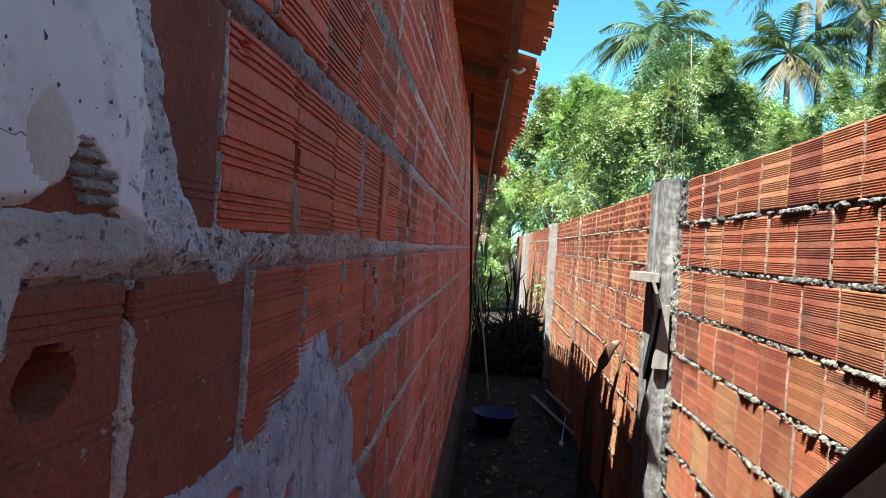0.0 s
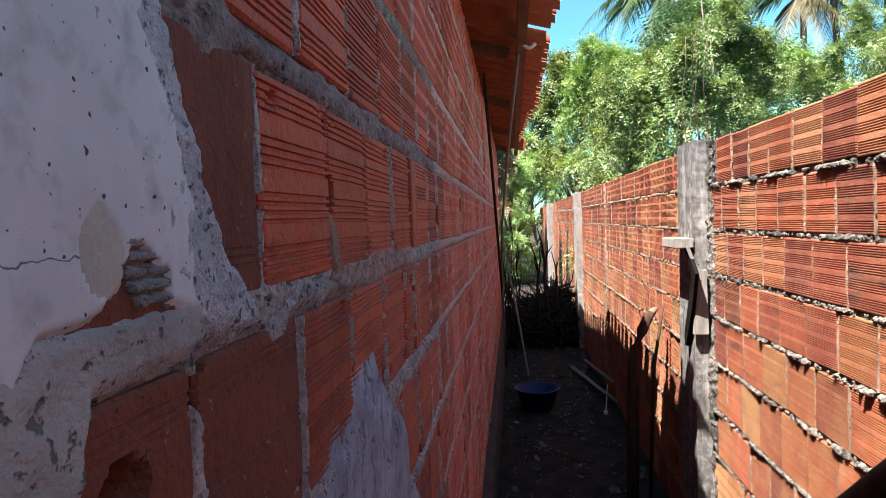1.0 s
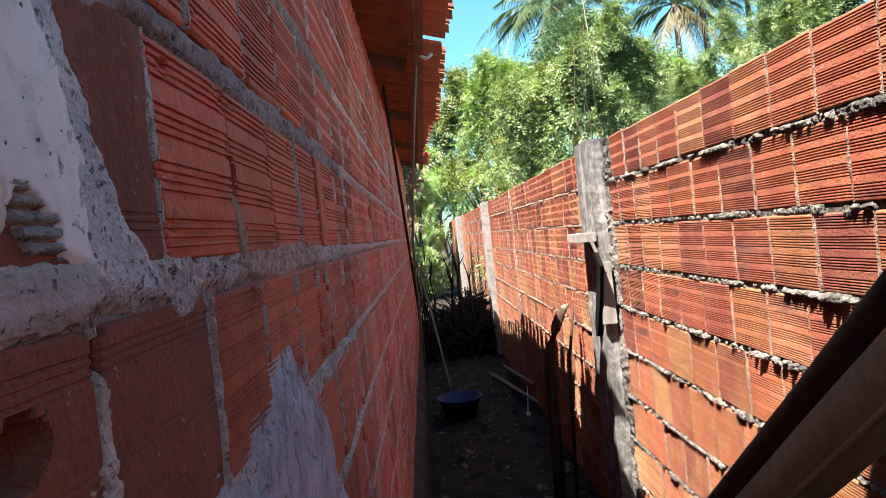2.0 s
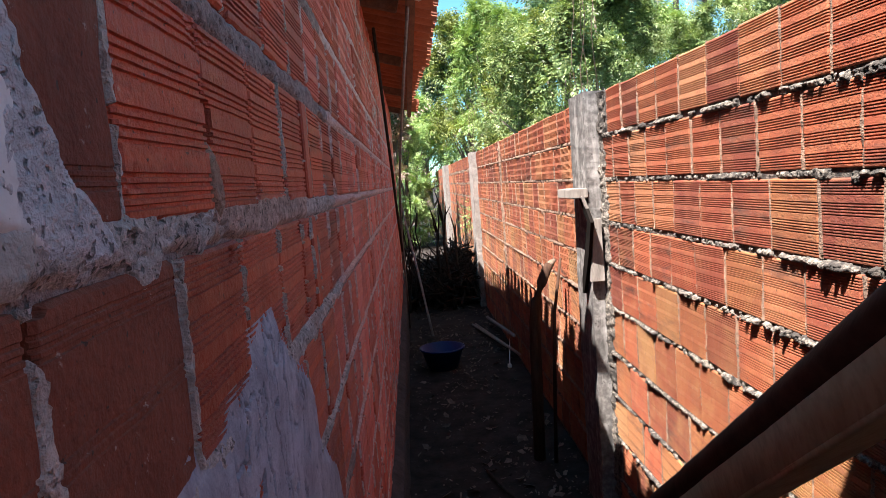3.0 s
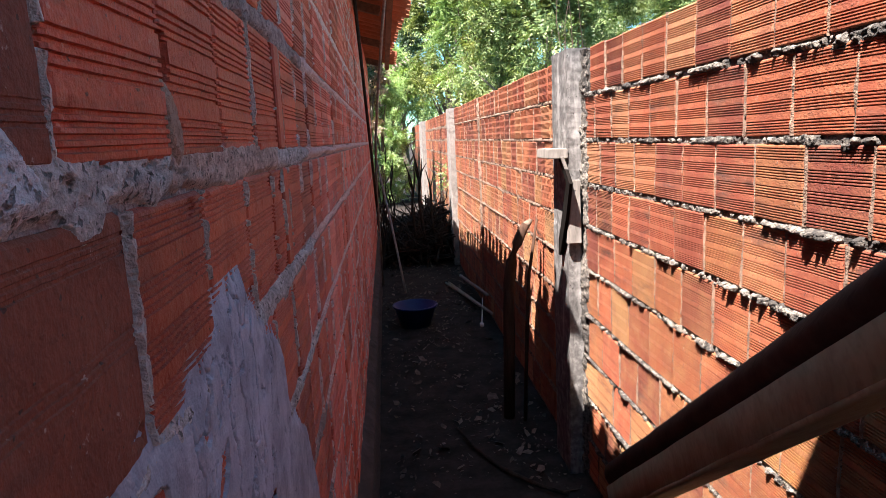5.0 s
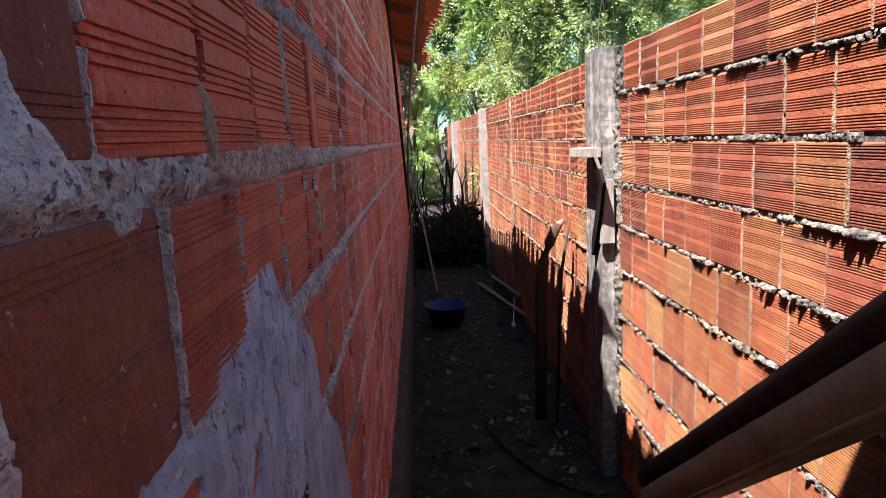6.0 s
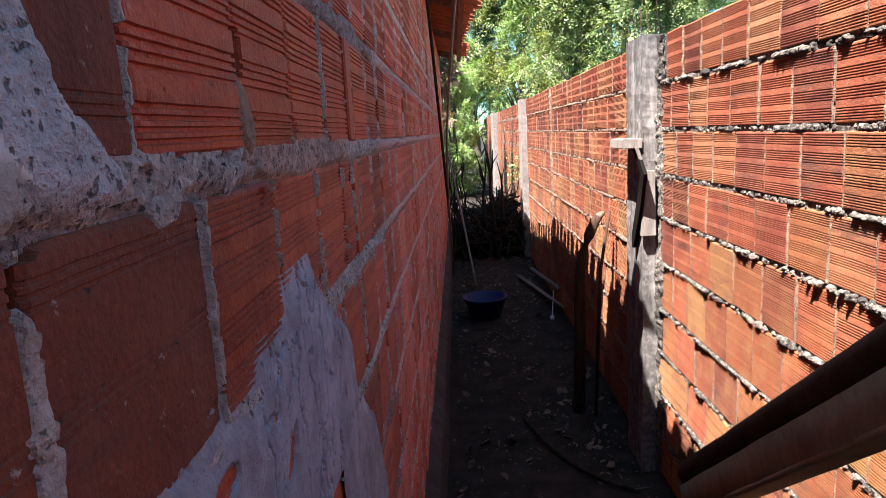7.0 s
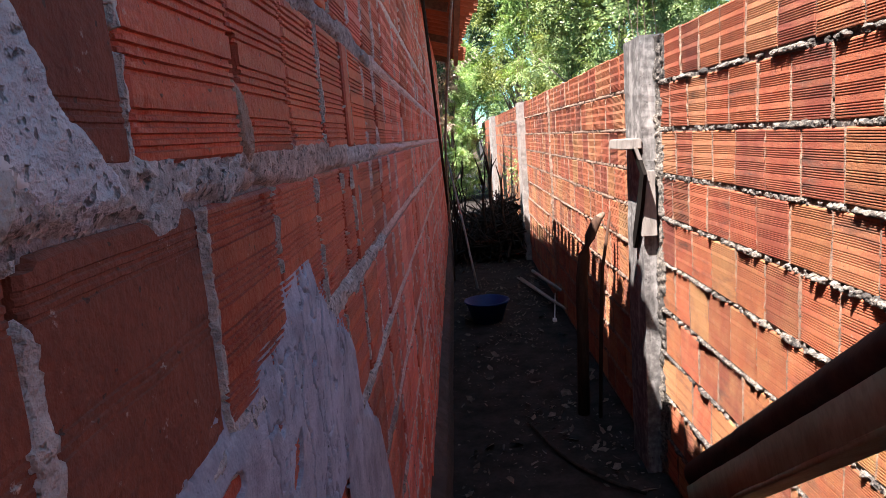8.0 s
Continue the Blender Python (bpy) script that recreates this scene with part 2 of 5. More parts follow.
def plaster_material():
    n = Nodes("plaster_white")
    big, mid, fine = n.noise(7.0, 5.0, 0.6), n.noise(34.0, 6.0, 0.65), n.noise(300.0, 3.0)
    c = n.ramp(big, (0.3, (0.78, 0.77, 0.76)), (0.7, (0.62, 0.61, 0.6)))
    c = n.mix(n.ramp(mid, (0.52, 0.0), (0.7, 0.6)), c, (0.36, 0.35, 0.35))
    c = n.mix(n.ramp(n.noise(4.0, 4.0), (0.5, 0.0), (0.7, 0.45)), c, (0.45, 0.44, 0.45))
    pits = n.ramp(n.noise(170.0, 1.0), (0.25, 0.0), (0.285, 1.0))
    c = n.mix(pits, (0.08, 0.075, 0.075), c)
    cell = n.t.nodes.new("ShaderNodeTexVoronoi")
    cell.feature = "DISTANCE_TO_EDGE"
    wave = n.add("ShaderNodeVectorMath", i0=n.add("ShaderNodeTexNoise", Vector=n.pos, Scale=30.0, Detail=4.0).outputs["Color"], i1=(0.035, 0.035, 0.035))
    wave.operation = "MULTIPLY"
    bent = n.add("ShaderNodeVectorMath", i0=n.pos, i1=wave.outputs[0])
    n.put(cell, "Vector", n.add("ShaderNodeMapping", Vector=bent.outputs[0], Scale=(1.0, 1.0, 1.7)).outputs[0])
    n.put(cell, "Scale", 7.0)
    line = n.math("MULTIPLY", n.ramp(cell.outputs["Distance"], (0.002, 1.0), (0.008, 0.0)), n.ramp(n.noise(5.5, 2.0), (0.54, 0.0), (0.6, 1.0)))
    c = n.mix(line, c, (0.1, 0.095, 0.095))
    return n.done(c, 0.85, n.math("SUBTRACT", n.math("ADD", n.math("MULTIPLY", pits, 1.5), n.math("MULTIPLY", mid, 1.5)), line), 0.4, 0.002)


PLASTER = plaster_material()
PLASTER_WORN = mortar_material("worn_plaster", (0.36, 0.33, 0.315), (0.22, 0.2, 0.19), 0.2)


def plain(name, a, b, scale, rough=0.8, stretch=None, bump=0.3, metal=0.0, shine=0.3):
    n = Nodes(name)
    n.bsdf.inputs["Specular IOR Level"].default_value = shine
    f, g = n.noise(scale, 5.0, 0.6, None, stretch), n.noise(scale * 7, 3.0, 0.55, None, stretch)
    c = n.mix(n.ramp(f, (0.3, 0.0), (0.7, 1.0)), a, b)
    c = n.mix(n.ramp(g, (0.45, 0.0), (0.8, 0.4)), c, tuple(0.45 * v for v in a))
    n.bsdf.inputs["Metallic"].default_value = metal
    return n.done(c, rough, n.math("ADD", f, g), bump, 0.003)


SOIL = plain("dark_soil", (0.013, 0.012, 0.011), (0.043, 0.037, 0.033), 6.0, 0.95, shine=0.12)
WOOD_DARK = plain("weathered_dark_wood", (0.25, 0.26, 0.16), (0.38, 0.4, 0.255), 14.0, 0.75, (3.0, 0.5, 0.5))
WOOD_BLACK = plain("blackened_wood", (0.03, 0.022, 0.018), (0.07, 0.05, 0.04), 14.0, 0.7, (3.0, 0.5, 0.5), shine=0.08)
WOOD_BROWN = plain("dull_brown_bark", (0.03, 0.017, 0.012), (0.075, 0.042, 0.028), 14.0, 0.9, (3.0, 3.0, 0.5), shine=0.1)
SLAT_BLACK = plain("near_black_wood", (0.004, 0.0035, 0.003), (0.012, 0.01, 0.009), 14.0, 0.95, (3.0, 0.5, 0.5), shine=0.04)
WOOD_GREY = plain("weathered_grey_wood", (0.15, 0.135, 0.12), (0.31, 0.285, 0.255), 16.0, 0.85, (2.0, 2.0, 0.4))
WOOD_LOG = plain("sawn_log_end", (0.09, 0.065, 0.045), (0.2, 0.155, 0.115), 30.0, 0.9)
WOOD_RAFTER = plain("rafter_wood", (0.1, 0.055, 0.04), (0.2, 0.12, 0.085), 12.0, 0.8, (2.0, 0.4, 2.0))
TILE = plain("clay_roof_tile", (0.24, 0.07, 0.035), (0.38, 0.12, 0.06), 9.0, 0.85)
BARK = plain("tree_bark", (0.1, 0.08, 0.06), (0.22, 0.18, 0.14), 12.0, 0.9, (3.0, 3.0, 0.6))
PALM_BARK = plain("palm_bark", (0.05, 0.045, 0.04), (0.12, 0.1, 0.09), 9.0, 0.9, (0.6, 0.6, 3.0))
RUST = plain("rusty_steel", (0.07, 0.05, 0.04), (0.13, 0.085, 0.06), 30.0, 0.8, None, 0.3, 0.4)
DEAD_LEAF = plain("dry_leaf", (0.02, 0.016, 0.013), (0.19, 0.155, 0.13), 9.0, 0.8, shine=0.2)
TWIG = plain("dry_twig", (0.018, 0.014, 0.012), (0.05, 0.04, 0.032), 20.0, 0.9, shine=0.08)
BLUE = plain("blue_plastic", (0.004, 0.018, 0.09), (0.005, 0.024, 0.115), 8.0, 0.5, None, 0.05)


WIRE = plain("pale_wire", (0.6, 0.6, 0.58), (0.75, 0.75, 0.72), 20.0, 0.5, None, 0.1)


def leaf_material(name, dark, mid, light, gloss=0.36):
    n = Nodes(name)
    c = n.ramp(n.noise(2.6, 3.0, 0.6), (0.3, dark), (0.5, mid), (0.68, light))
    c = n.mix(0.4, c, n.ramp(n.add("ShaderNodeNewGeometry").outputs["Random Per Island"], (0.0, dark), (0.45, mid), (0.95, light)))
    n.bsdf.inputs["Specular IOR Level"].default_value = 0.35
    n.done(c, gloss)
    tr = n.add("ShaderNodeBsdfTranslucent", Color=n.mix(1.0, c, (1.0, 1.0, 0.45), "MULTIPLY"))
    ms = n.add("ShaderNodeMixShader", i0=0.3, i1=n.bsdf.outputs[0], i2=tr.outputs[0])
    out = n.t.nodes["Material Output"]
    n.t.links.new(ms.outputs[0], out.inputs["Surface"])
    return n.m


LEAF = leaf_material("leaf_green", (0.012, 0.026, 0.007), (0.12, 0.195, 0.062), (0.38, 0.45, 0.21), 0.36)
LEAF_DEEP = leaf_material("leaf_deep_green", (0.01, 0.024, 0.01), (0.052, 0.11, 0.05), (0.2, 0.29, 0.15), 0.4)
LEAF_LIME = leaf_material("leaf_lime", (0.035, 0.085, 0.018), (0.16, 0.275, 0.075), (0.37, 0.47, 0.19), 0.42)
LEAF_OLIVE = leaf_material("leaf_olive", (0.018, 0.03, 0.007), (0.12, 0.165, 0.04), (0.36, 0.4, 0.15), 0.42)
LEAF_HEDGE = leaf_material("leaf_pale_lime", (0.045, 0.1, 0.024), (0.23, 0.37, 0.12), (0.45, 0.56, 0.26), 0.42)
LEAF_DRY = leaf_material("leaf_withered", (0.08, 0.055, 0.04), (0.3, 0.22, 0.18), (0.46, 0.36, 0.31), 0.5)
PALM_LEAF = leaf_material("palm_leaf", (0.02, 0.045, 0.02), (0.07, 0.12, 0.045), (0.17, 0.21, 0.09), 0.35)
PALM_DRY = leaf_material("palm_dry_frond", (0.1389, 0.1111, 0.0556), (0.2222, 0.1833, 0.0944), (0.2778, 0.2333, 0.1222), 0.6)

# ---- ground ----
def ground_mesh():
    xs = np.concatenate([np.linspace(-200, -4, 8), np.linspace(-2, 3.2, 40), np.linspace(6, 300, 10)])
    ys = np.concatenate([np.linspace(-200, -8, 8), np.linspace(-5, 20, 130), np.linspace(26, 400, 10)])
    X, Y = np.meshgrid(xs, ys)
    near = (np.abs(X) < 4) & (Y > -6) & (Y < 22)
    Z = np.where(near, 0.05 * fbm(X * 2.2, Y * 2.2, 5), 0.0)
    n, m = len(xs), len(ys)
    idx = np.arange(n * m).reshape(m, n)
    q = np.stack([idx[:-1, :-1], idx[:-1, 1:], idx[1:, 1:], idx[1:, :-1]], -1).reshape(-1, 4)
    return mesh_of("ground", np.stack([X, Y, Z], -1).reshape(-1, 3), q, True)


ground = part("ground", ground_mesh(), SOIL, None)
tagged(ground, "dark bare soil of a narrow alley strewn with leaf litter", "ground", kind="structure")

# ---- bricks ----
GROOVES_FOUR = (0.12, 0.375, 0.63, 0.88)


def brick_mesh(name, w, h, d, seed, groups=GROOVES_FOUR, per=4, depth=0.0028, segs=2, wob=0.0012, pitch=0.0088, rows=0, dents=()):
    """A hollow clay block, its ribbed face in x = 0 looking to +x, centred on the face, d deep."""
    prof = [(-h / 2, -0.004), (-h / 2 + 0.003, -0.0005)]
    for g in groups:
        mid = -h / 2 + g * h
        for k in range(per):
            c = mid + (k - (per - 1) / 2) * pitch
            if abs(c) < h / 2 - 0.007:
                prof += [(c - pitch * 0.3, 0.0), (c - pitch * 0.17, -depth), (c + pitch * 0.17, -depth), (c + pitch * 0.3, 0.0)]
    for z in np.linspace(-h / 2 + 0.006, h / 2 - 0.006, rows) if rows else ():
        if all(abs(z - q[0]) > 0.002 for q in prof):
            prof.append((float(z), 0.0))
    prof += [(h / 2 - 0.003, -0.0005), (h / 2, -0.004)]
    prof.sort()
    zs, xs = np.array([p[0] for p in prof]), np.array([p[1] for p in prof])
    ys = np.concatenate([[-w / 2, -w / 2 + 0.003], np.linspace(-w / 2, w / 2, segs + 1)[1:-1], [w / 2 - 0.003, w / 2]])
    m, n = len(zs), len(ys)
    Y, Z = np.meshgrid(ys, zs)
    X = np.repeat(xs[:, None], n, 1) * (1 + 0.9 * fbm(Y * 16 + seed, Z * 60, seed + 9)) + wob * 2 * fbm(Y * 22 + seed * 7.3, Z * 22, seed)
    for cy, cz, ry, rz, deep in dents:
        X = X - deep * np.clip((1.15 - np.hypot((Y - cy) / ry, (Z - cz) / rz) - 0.25 * fbm(Y * 50, Z * 50, seed)) / 0.25, 0, 1)
    X[:, 0] -= 0.003
    X[:, -1] -= 0.003
    Z = Z + wob * 1.3 * fbm(Y * 9, Z * 3 + seed, seed + 3) + wob * 0.5 * fbm(Y * 60, Z * 3 + seed, seed + 4)
    front = np.stack([X, Y, Z], -1).reshape(-1, 3)
    idx = np.arange(m * n).reshape(m, n)
    q = np.stack([idx[:-1, :-1], idx[:-1, 1:], idx[1:, 1:], idx[1:, :-1]], -1).reshape(-1, 4).tolist()
    back = np.array([(-d, y, z) for z in (-h / 2, h / 2) for y in (-w / 2, w / 2)])
    b = m * n
    q.append(idx[0, ::-1].tolist() + [b, b + 1])
    q.append(idx[-1, :].tolist() + [b + 3, b + 2])
    q.append(idx[:, 0].tolist() + [b + 2, b])
    q.append(idx[::-1, -1].tolist() + [b + 1, b + 3])
    return mesh_of(name, np.concatenate([front, back]), q)


def joined(name, pieces):
    """One mesh of many placed meshes: pieces of (mesh, matrix)."""
    cache, verts, faces, off = {}, [], [], 0
    for me, m in pieces:
        if me.name not in cache:
            co = np.empty(len(me.vertices) * 3)
            me.vertices.foreach_get("co", co)
            cache[me.name] = (co.reshape(-1, 3), [list(p.vertices) for p in me.polygons])
        co, fs = cache[me.name]
        a = np.array(m)
        verts.append(co @ a[:3, :3].T + a[:3, 3])
        faces += [[i + off for i in f] for f in fs]
        off += len(co)
    return mesh_of(name, np.concatenate(verts), faces)


# ---- boundary wall of red blocks on the sunny side ----
RX = 1.095
WALL_END = 22.0
TOP = 2.085
BOTTOMS = [1.893, 1.69, 1.488, 1.293, 1.085, 0.862, 0.652, 0.445, 0.238, 0.03]
OFFSETS = [0.142, 0.065, 0.177, 0.075, 0.15, 0.04, 0.11, 0.05, 0.13, 0.02]
rng = random.Random(4)


def wall_core(name, lo, hi, material, label):
    bm = bmesh.new()
    box(bm, lo, hi)
    ob = part(name, bm, material, None)
    return tagged(ob, label, "wall", kind="structure")


wall_east = wall_core("wall_east", (RX + 0.009, -4.0, -0.05), (RX + 0.09, WALL_END, TOP - 0.006), MORTAR_GREY,
                      "unplastered boundary wall of ribbed red hollow clay blocks with rough mortar")
POSTS = [(3.2, 3.475), (8.85, 9.25), (14.9, 16.0)]
east_shapes = [brick_mesh("east_block", 0.189, 0.18, 0.05, k, per=5, wob=0.0016, depth=0.0044, pitch=0.0064) for k in range(6)]
low_shapes = [brick_mesh("low_block", 0.189, 0.18, 0.05, 30 + k, per=5, wob=0.0016, depth=0.0064, pitch=0.0068) for k in range(6)]
east_joints, east_far = [], []
tops = [TOP] + [b - 0.02 for b in BOTTOMS[:-1]]
for c, (lo, hi) in enumerate(zip(BOTTOMS, tops)):
    y = -1.8 + OFFSETS[c]
    while y < WALL_END:
        w = 0.199 + rng.uniform(-0.01, 0.01)
        mid = y + w / 2
        if not any(a - 0.02 < mid < b + 0.02 for a, b in POSTS):
            m = pose(RX + rng.uniform(-0.003, 0.004), mid, (lo + hi) / 2, rng.uniform(-0.8, 0.8), rng.uniform(-1, 1), 180 + rng.uniform(-0.8, 0.8))
            tall = (hi - lo + (rng.uniform(-0.014, 0.008) if c == 0 else 0.0)) / 0.18
            m = m @ Matrix.Diagonal((1, (w - 0.008) / 0.189, tall, 1))
            east_far.append(((east_shapes if c < 4 else low_shapes)[rng.randrange(6)], m, mid, c))
            east_joints.append((y, lo, hi))
        y += w


LEDGES = {1: (0.012, 0.5, 1.5), 2: (0.015, 0.5, 1.75), 3: (0.009, 1.4, 3.1)}


def east_bed(c, z, y0, y1, step):
    """The squeezed-out mortar of one bed joint, with drips and ledges."""
    heavy = 0.003

    def thick(Y, Z):
        one = Z * 0
        edge = 0.0085 + 0.009 * fbm(Y * 9, one + c, c + 2) + 0.011 * fbm(Y * 44, one + c, c + 5)
        drip = np.clip(fbm(Y * 6 + 3 * c, one, 40 + c) * 3.2 - 0.5, 0, 1) * (0.026 + 0.04 * fbm(Y * 50, one, c))
        up = np.where(Z > z, (Z - z) / np.maximum(edge, 0.003), (z - Z) / np.maximum(edge + drip, 0.004))
        crumb = 0.7 + 2.0 * fbm(Y * 26, Z * 40, c) + 2.6 * fbm(Y * 110, Z * 130, c + 9) + 3.6 * fbm(Y * 230, Z * 250, c + 19)
        lump = heavy * crumb + 0.001
        reach, y_from, y_to = LEDGES.get(c, (0.006, -9.0, 30.0))
        there = np.clip((Y - y_from) / 0.12, 0, 1) * np.clip((y_to - Y) / 0.12, 0, 1)
        ledge = reach * there * (0.8 + 3.0 * fbm(Y * 14 + c, Z * 10, 5) + 1.6 * fbm(Y * 90, Z * 90, 6)) * (Z > z - 0.012)
        broken = np.clip(fbm(Y * 12 + 5 * c, one + 0.3, 71) * 5 + fbm(Y * 60, Z * 50, 72) * 5 + 0.75, 0, 1)
        w = np.clip(1.2 - up ** 2, -1.0, 1.0)
        return np.where(w > 0, np.maximum(lump + np.maximum(ledge, 0), -0.002) * w * broken - 0.003 * (1 - broken), -0.004)

    return relief("mortar_joint", y0, y1, z - 0.07, z + 0.03, step, RX + 0.001, -1, thick)


for c, b in enumerate(BOTTOMS[:-1]):
    z = b - 0.011
    for y0, y1, step in ((0.7, 3.19, 0.003), (3.48, 8.8, 0.008), (9.3, WALL_END, 0.03)):
        part("mortar_joint", east_bed(c, z, y0, y1, step), MORTAR_GREY if y0 < 3.4 else MORTAR_TAN, wall_east)
vert_rng = random.Random(8)
verts_near = []
for y, lo, hi in east_joints:
    if 0.7 < y < 9.0 and not any(a - 0.03 < y < b + 0.03 for a, b in POSTS):
        s = vert_rng.random() * 50
        verts_near.append((relief("upright_joint", y - 0.008, y + 0.006, lo, hi, 0.0045 if y < 3.2 else 0.007, RX + 0.002, -1,
                                  lambda Y, Z, y=y, s=s: 0.004 * (1 - ((Y - y + 0.001 + 0.005 * fbm(Z * 18 + s, Y * 0, 6)) / 0.005) ** 2) + 0.008 * fbm(Z * 12 + s, Y * 0, 3) + 0.007 * fbm(Z * 60 + s, Y * 80, 4) - 0.0012), Matrix()))
part("upright_joint", joined("upright_joint", verts_near), MORTAR_TAN, wall_east, "thin tan mortar in the upright joints")

# ---- concrete posts of the boundary wall ----
def concrete_post(y0, y1, x0, seed, bars, material):
    post = thing("concrete_post", "rough grey cast concrete post with rusty starter bars on top", "post", "posts of the boundary wall")
    bm = bmesh.new()
    zs = np.linspace(-0.05, TOP + 0.01, 60)
    ring = [(x0, y0), (x0, (y0 + y1) / 2), (x0, y1), (RX + 0.1, y1), (RX + 0.1, y0)]
    rows = []
    for k, z in enumerate(zs):
        row = []
        for i, (x, y) in enumerate(ring):
            j = 0.012 * float(fbm(z * 5 + i * 9, seed, seed)) + 0.006 * float(fbm(z * 30 + i * 9, seed, seed + 1))
            row.append(bm.verts.new((x + j, y + 1.2 * j, z)))
        rows.append(row)
    for a, b in zip(rows, rows[1:]):
        for i in range(5):
            bm.faces.new((a[i], b[i], b[(i + 1) % 5], a[(i + 1) % 5]))
    bm.faces.new(rows[-1])
    bmesh.ops.recalc_face_normals(bm, faces=bm.faces)
    part("shaft", bm, material, post)
    r = random.Random(seed)
    for k in range(bars):
        x, y = x0 + 0.03 + 0.05 * (k % 2), y0 + 0.06 + (y1 - y0 - 0.12) * (k // 2)
        pts = [(x + 0.02 * math.sin(q * 1.3 + k), y + 0.03 * math.sin(q * 0.9 + 2 * k) + 0.02 * q * (k - 1.5) / 3, TOP - 0.1 + 0.13 * q) for q in range(6)]
        rod("starter_bar", pts, [0.0017] * 6, RUST, post, 6, "thin rusty steel bar")
    return post


concrete_post(*POSTS[0], 1.02, 3, 4, CONCRETE)
concrete_post(*POSTS[1], 1.03, 5, 4, CONCRETE_PALE)
concrete_post(*POSTS[2], 1.01, 6, 2, CONCRETE_PALE)
# rough concrete that spilled between the nearest post and the blocks
spill = relief("spilled_mortar", 3.1, 3.205, 0.0, TOP, 0.006, RX + 0.002, -1,
               lambda Y, Z: 0.012 + 0.03 * fbm(Y * 20, Z * 20, 8) + 0.02 * fbm(Y * 70, Z * 70, 9) - 0.028 * np.clip((3.19 - Y) / 0.085, 0, 1))
part("spilled_mortar", spill, MORTAR_GREY, wall_east, "rough grey mortar spilled beside a post")
spill = relief("spilled_mortar", 3.47, 3.6, 0.0, TOP, 0.006, RX + 0.002, -1,
               lambda Y, Z: 0.02 + 0.03 * fbm(Y * 20, Z * 20, 18) - 0.04 * np.clip((Y - 3.48) / 0.1, 0, 1))
part("spilled_mortar", spill, MORTAR_TAN, wall_east, "tan mortar spilled beside a post")

spill = relief("spilled_mortar", 6.5, 6.68, 0.0, TOP, 0.008, RX + 0.002, -1,
               lambda Y, Z: 0.016 + 0.03 * fbm(Y * 18, Z * 14, 28) + 0.015 * fbm(Y * 60, Z * 60, 29) - 0.03 * np.clip(np.abs(Y - 6.59) / 0.08, 0, 1))
part("spilled_mortar", spill, MORTAR_TAN, wall_east, "tan mortar filling an upright gap")

# ---- house wall on the shady side ----
BEDS = [0.08, 0.285, 0.49, 0.69, 0.89, 1.095, 1.295, 1.498, 1.697, 1.9, 2.1, 2.3, 2.5]
HOUSE_END = 9.4
EAVE_Z = 2.68
wall_west = wall_core("wall_west", (-0.09, -4.0, -0.05), (-0.055, HOUSE_END, 2.72), MORTAR_PALE,
                      "house wall of ribbed clay blocks, unplastered but for a patch of white plaster")
for tag, y0, y1 in (("wall_south", -4.0, -3.85), ("wall_north", HOUSE_END - 0.15, HOUSE_END - 0.005)):
    bm = bmesh.new()
    low = [bm.verts.new(v) for v in ((-3.7, y0, -0.05), (-0.095, y0, -0.05), (-0.095, y0, 2.7), (-3.7, y0, 3.62))]
    far_side = bmesh.ops.extrude_face_region(bm, geom=[bm.faces.new(low)])
    for v in far_side["geom"]:
        if isinstance(v, bmesh.types.BMVert):
            v.co.y = y1
    bmesh.ops.recalc_face_normals(bm, faces=bm.faces)
    tagged(part(tag, bm, MORTAR_PALE, None), "plain plastered end wall of the house", "wall", kind="structure")
wall_core("wall_back", (-3.85, -4.0, -0.05), (-3.705, HOUSE_END - 0.01, 3.62), MORTAR_PALE, "plain plastered back wall of the house")
# added out of view behind the camera; keeps open-sky light out of the alley
wall_core("wall_end", (0.0, -2.6, -0.05), (RX + 0.005, -2.45, 2.9), MORTAR_PALE, "unseen plain plastered wall added behind the camera to close the alley")
KNOWN = {7: [0.25, 0.443, 0.642, 0.825, 1.02, 1.215, 1.31, 1.37], 8: [0.145, 0.33, 0.557, 0.745, 0.925, 1.11, 1.3, 1.36], 9: [0.1, 0.29, 0.475, 0.665, 0.85, 1.04, 1.23]}
west_shapes = [brick_mesh("west_block", 0.183, 0.168, 0.05, 20 + k, per=4, wob=0.0018, depth=0.003, pitch=0.0072) for k in range(5)]
west_pieces, west_joints = [], []
rng = random.Random(11)
for c, lo in enumerate(BEDS):
    hi = BEDS[c + 1] if c + 1 < len(BEDS) else 2.7
    ys = list(KNOWN.get(c, []))
    if not ys:
        ys = [-0.4 + rng.uniform(0, 0.19)]
    while ys[0] > -1.0:
        ys.insert(0, ys[0] - 0.191)
    while ys[-1] < HOUSE_END:
        ys.append(ys[-1] + 0.191 + rng.uniform(-0.006, 0.006))
    z0, z1 = lo + 0.016, hi - 0.016
    for a, b in zip(ys, ys[1:]):
        if b < -0.9 or b > HOUSE_END + 0.05:
            continue
        m = pose(rng.uniform(-0.003, 0.003), (a + b) / 2, (z0 + z1) / 2, rng.uniform(-0.6, 0.6), 0, rng.uniform(-0.7, 0.7))
        west_pieces.append((c, a, b, z0, z1, m))
        west_joints.append((a, z0, z1, c))


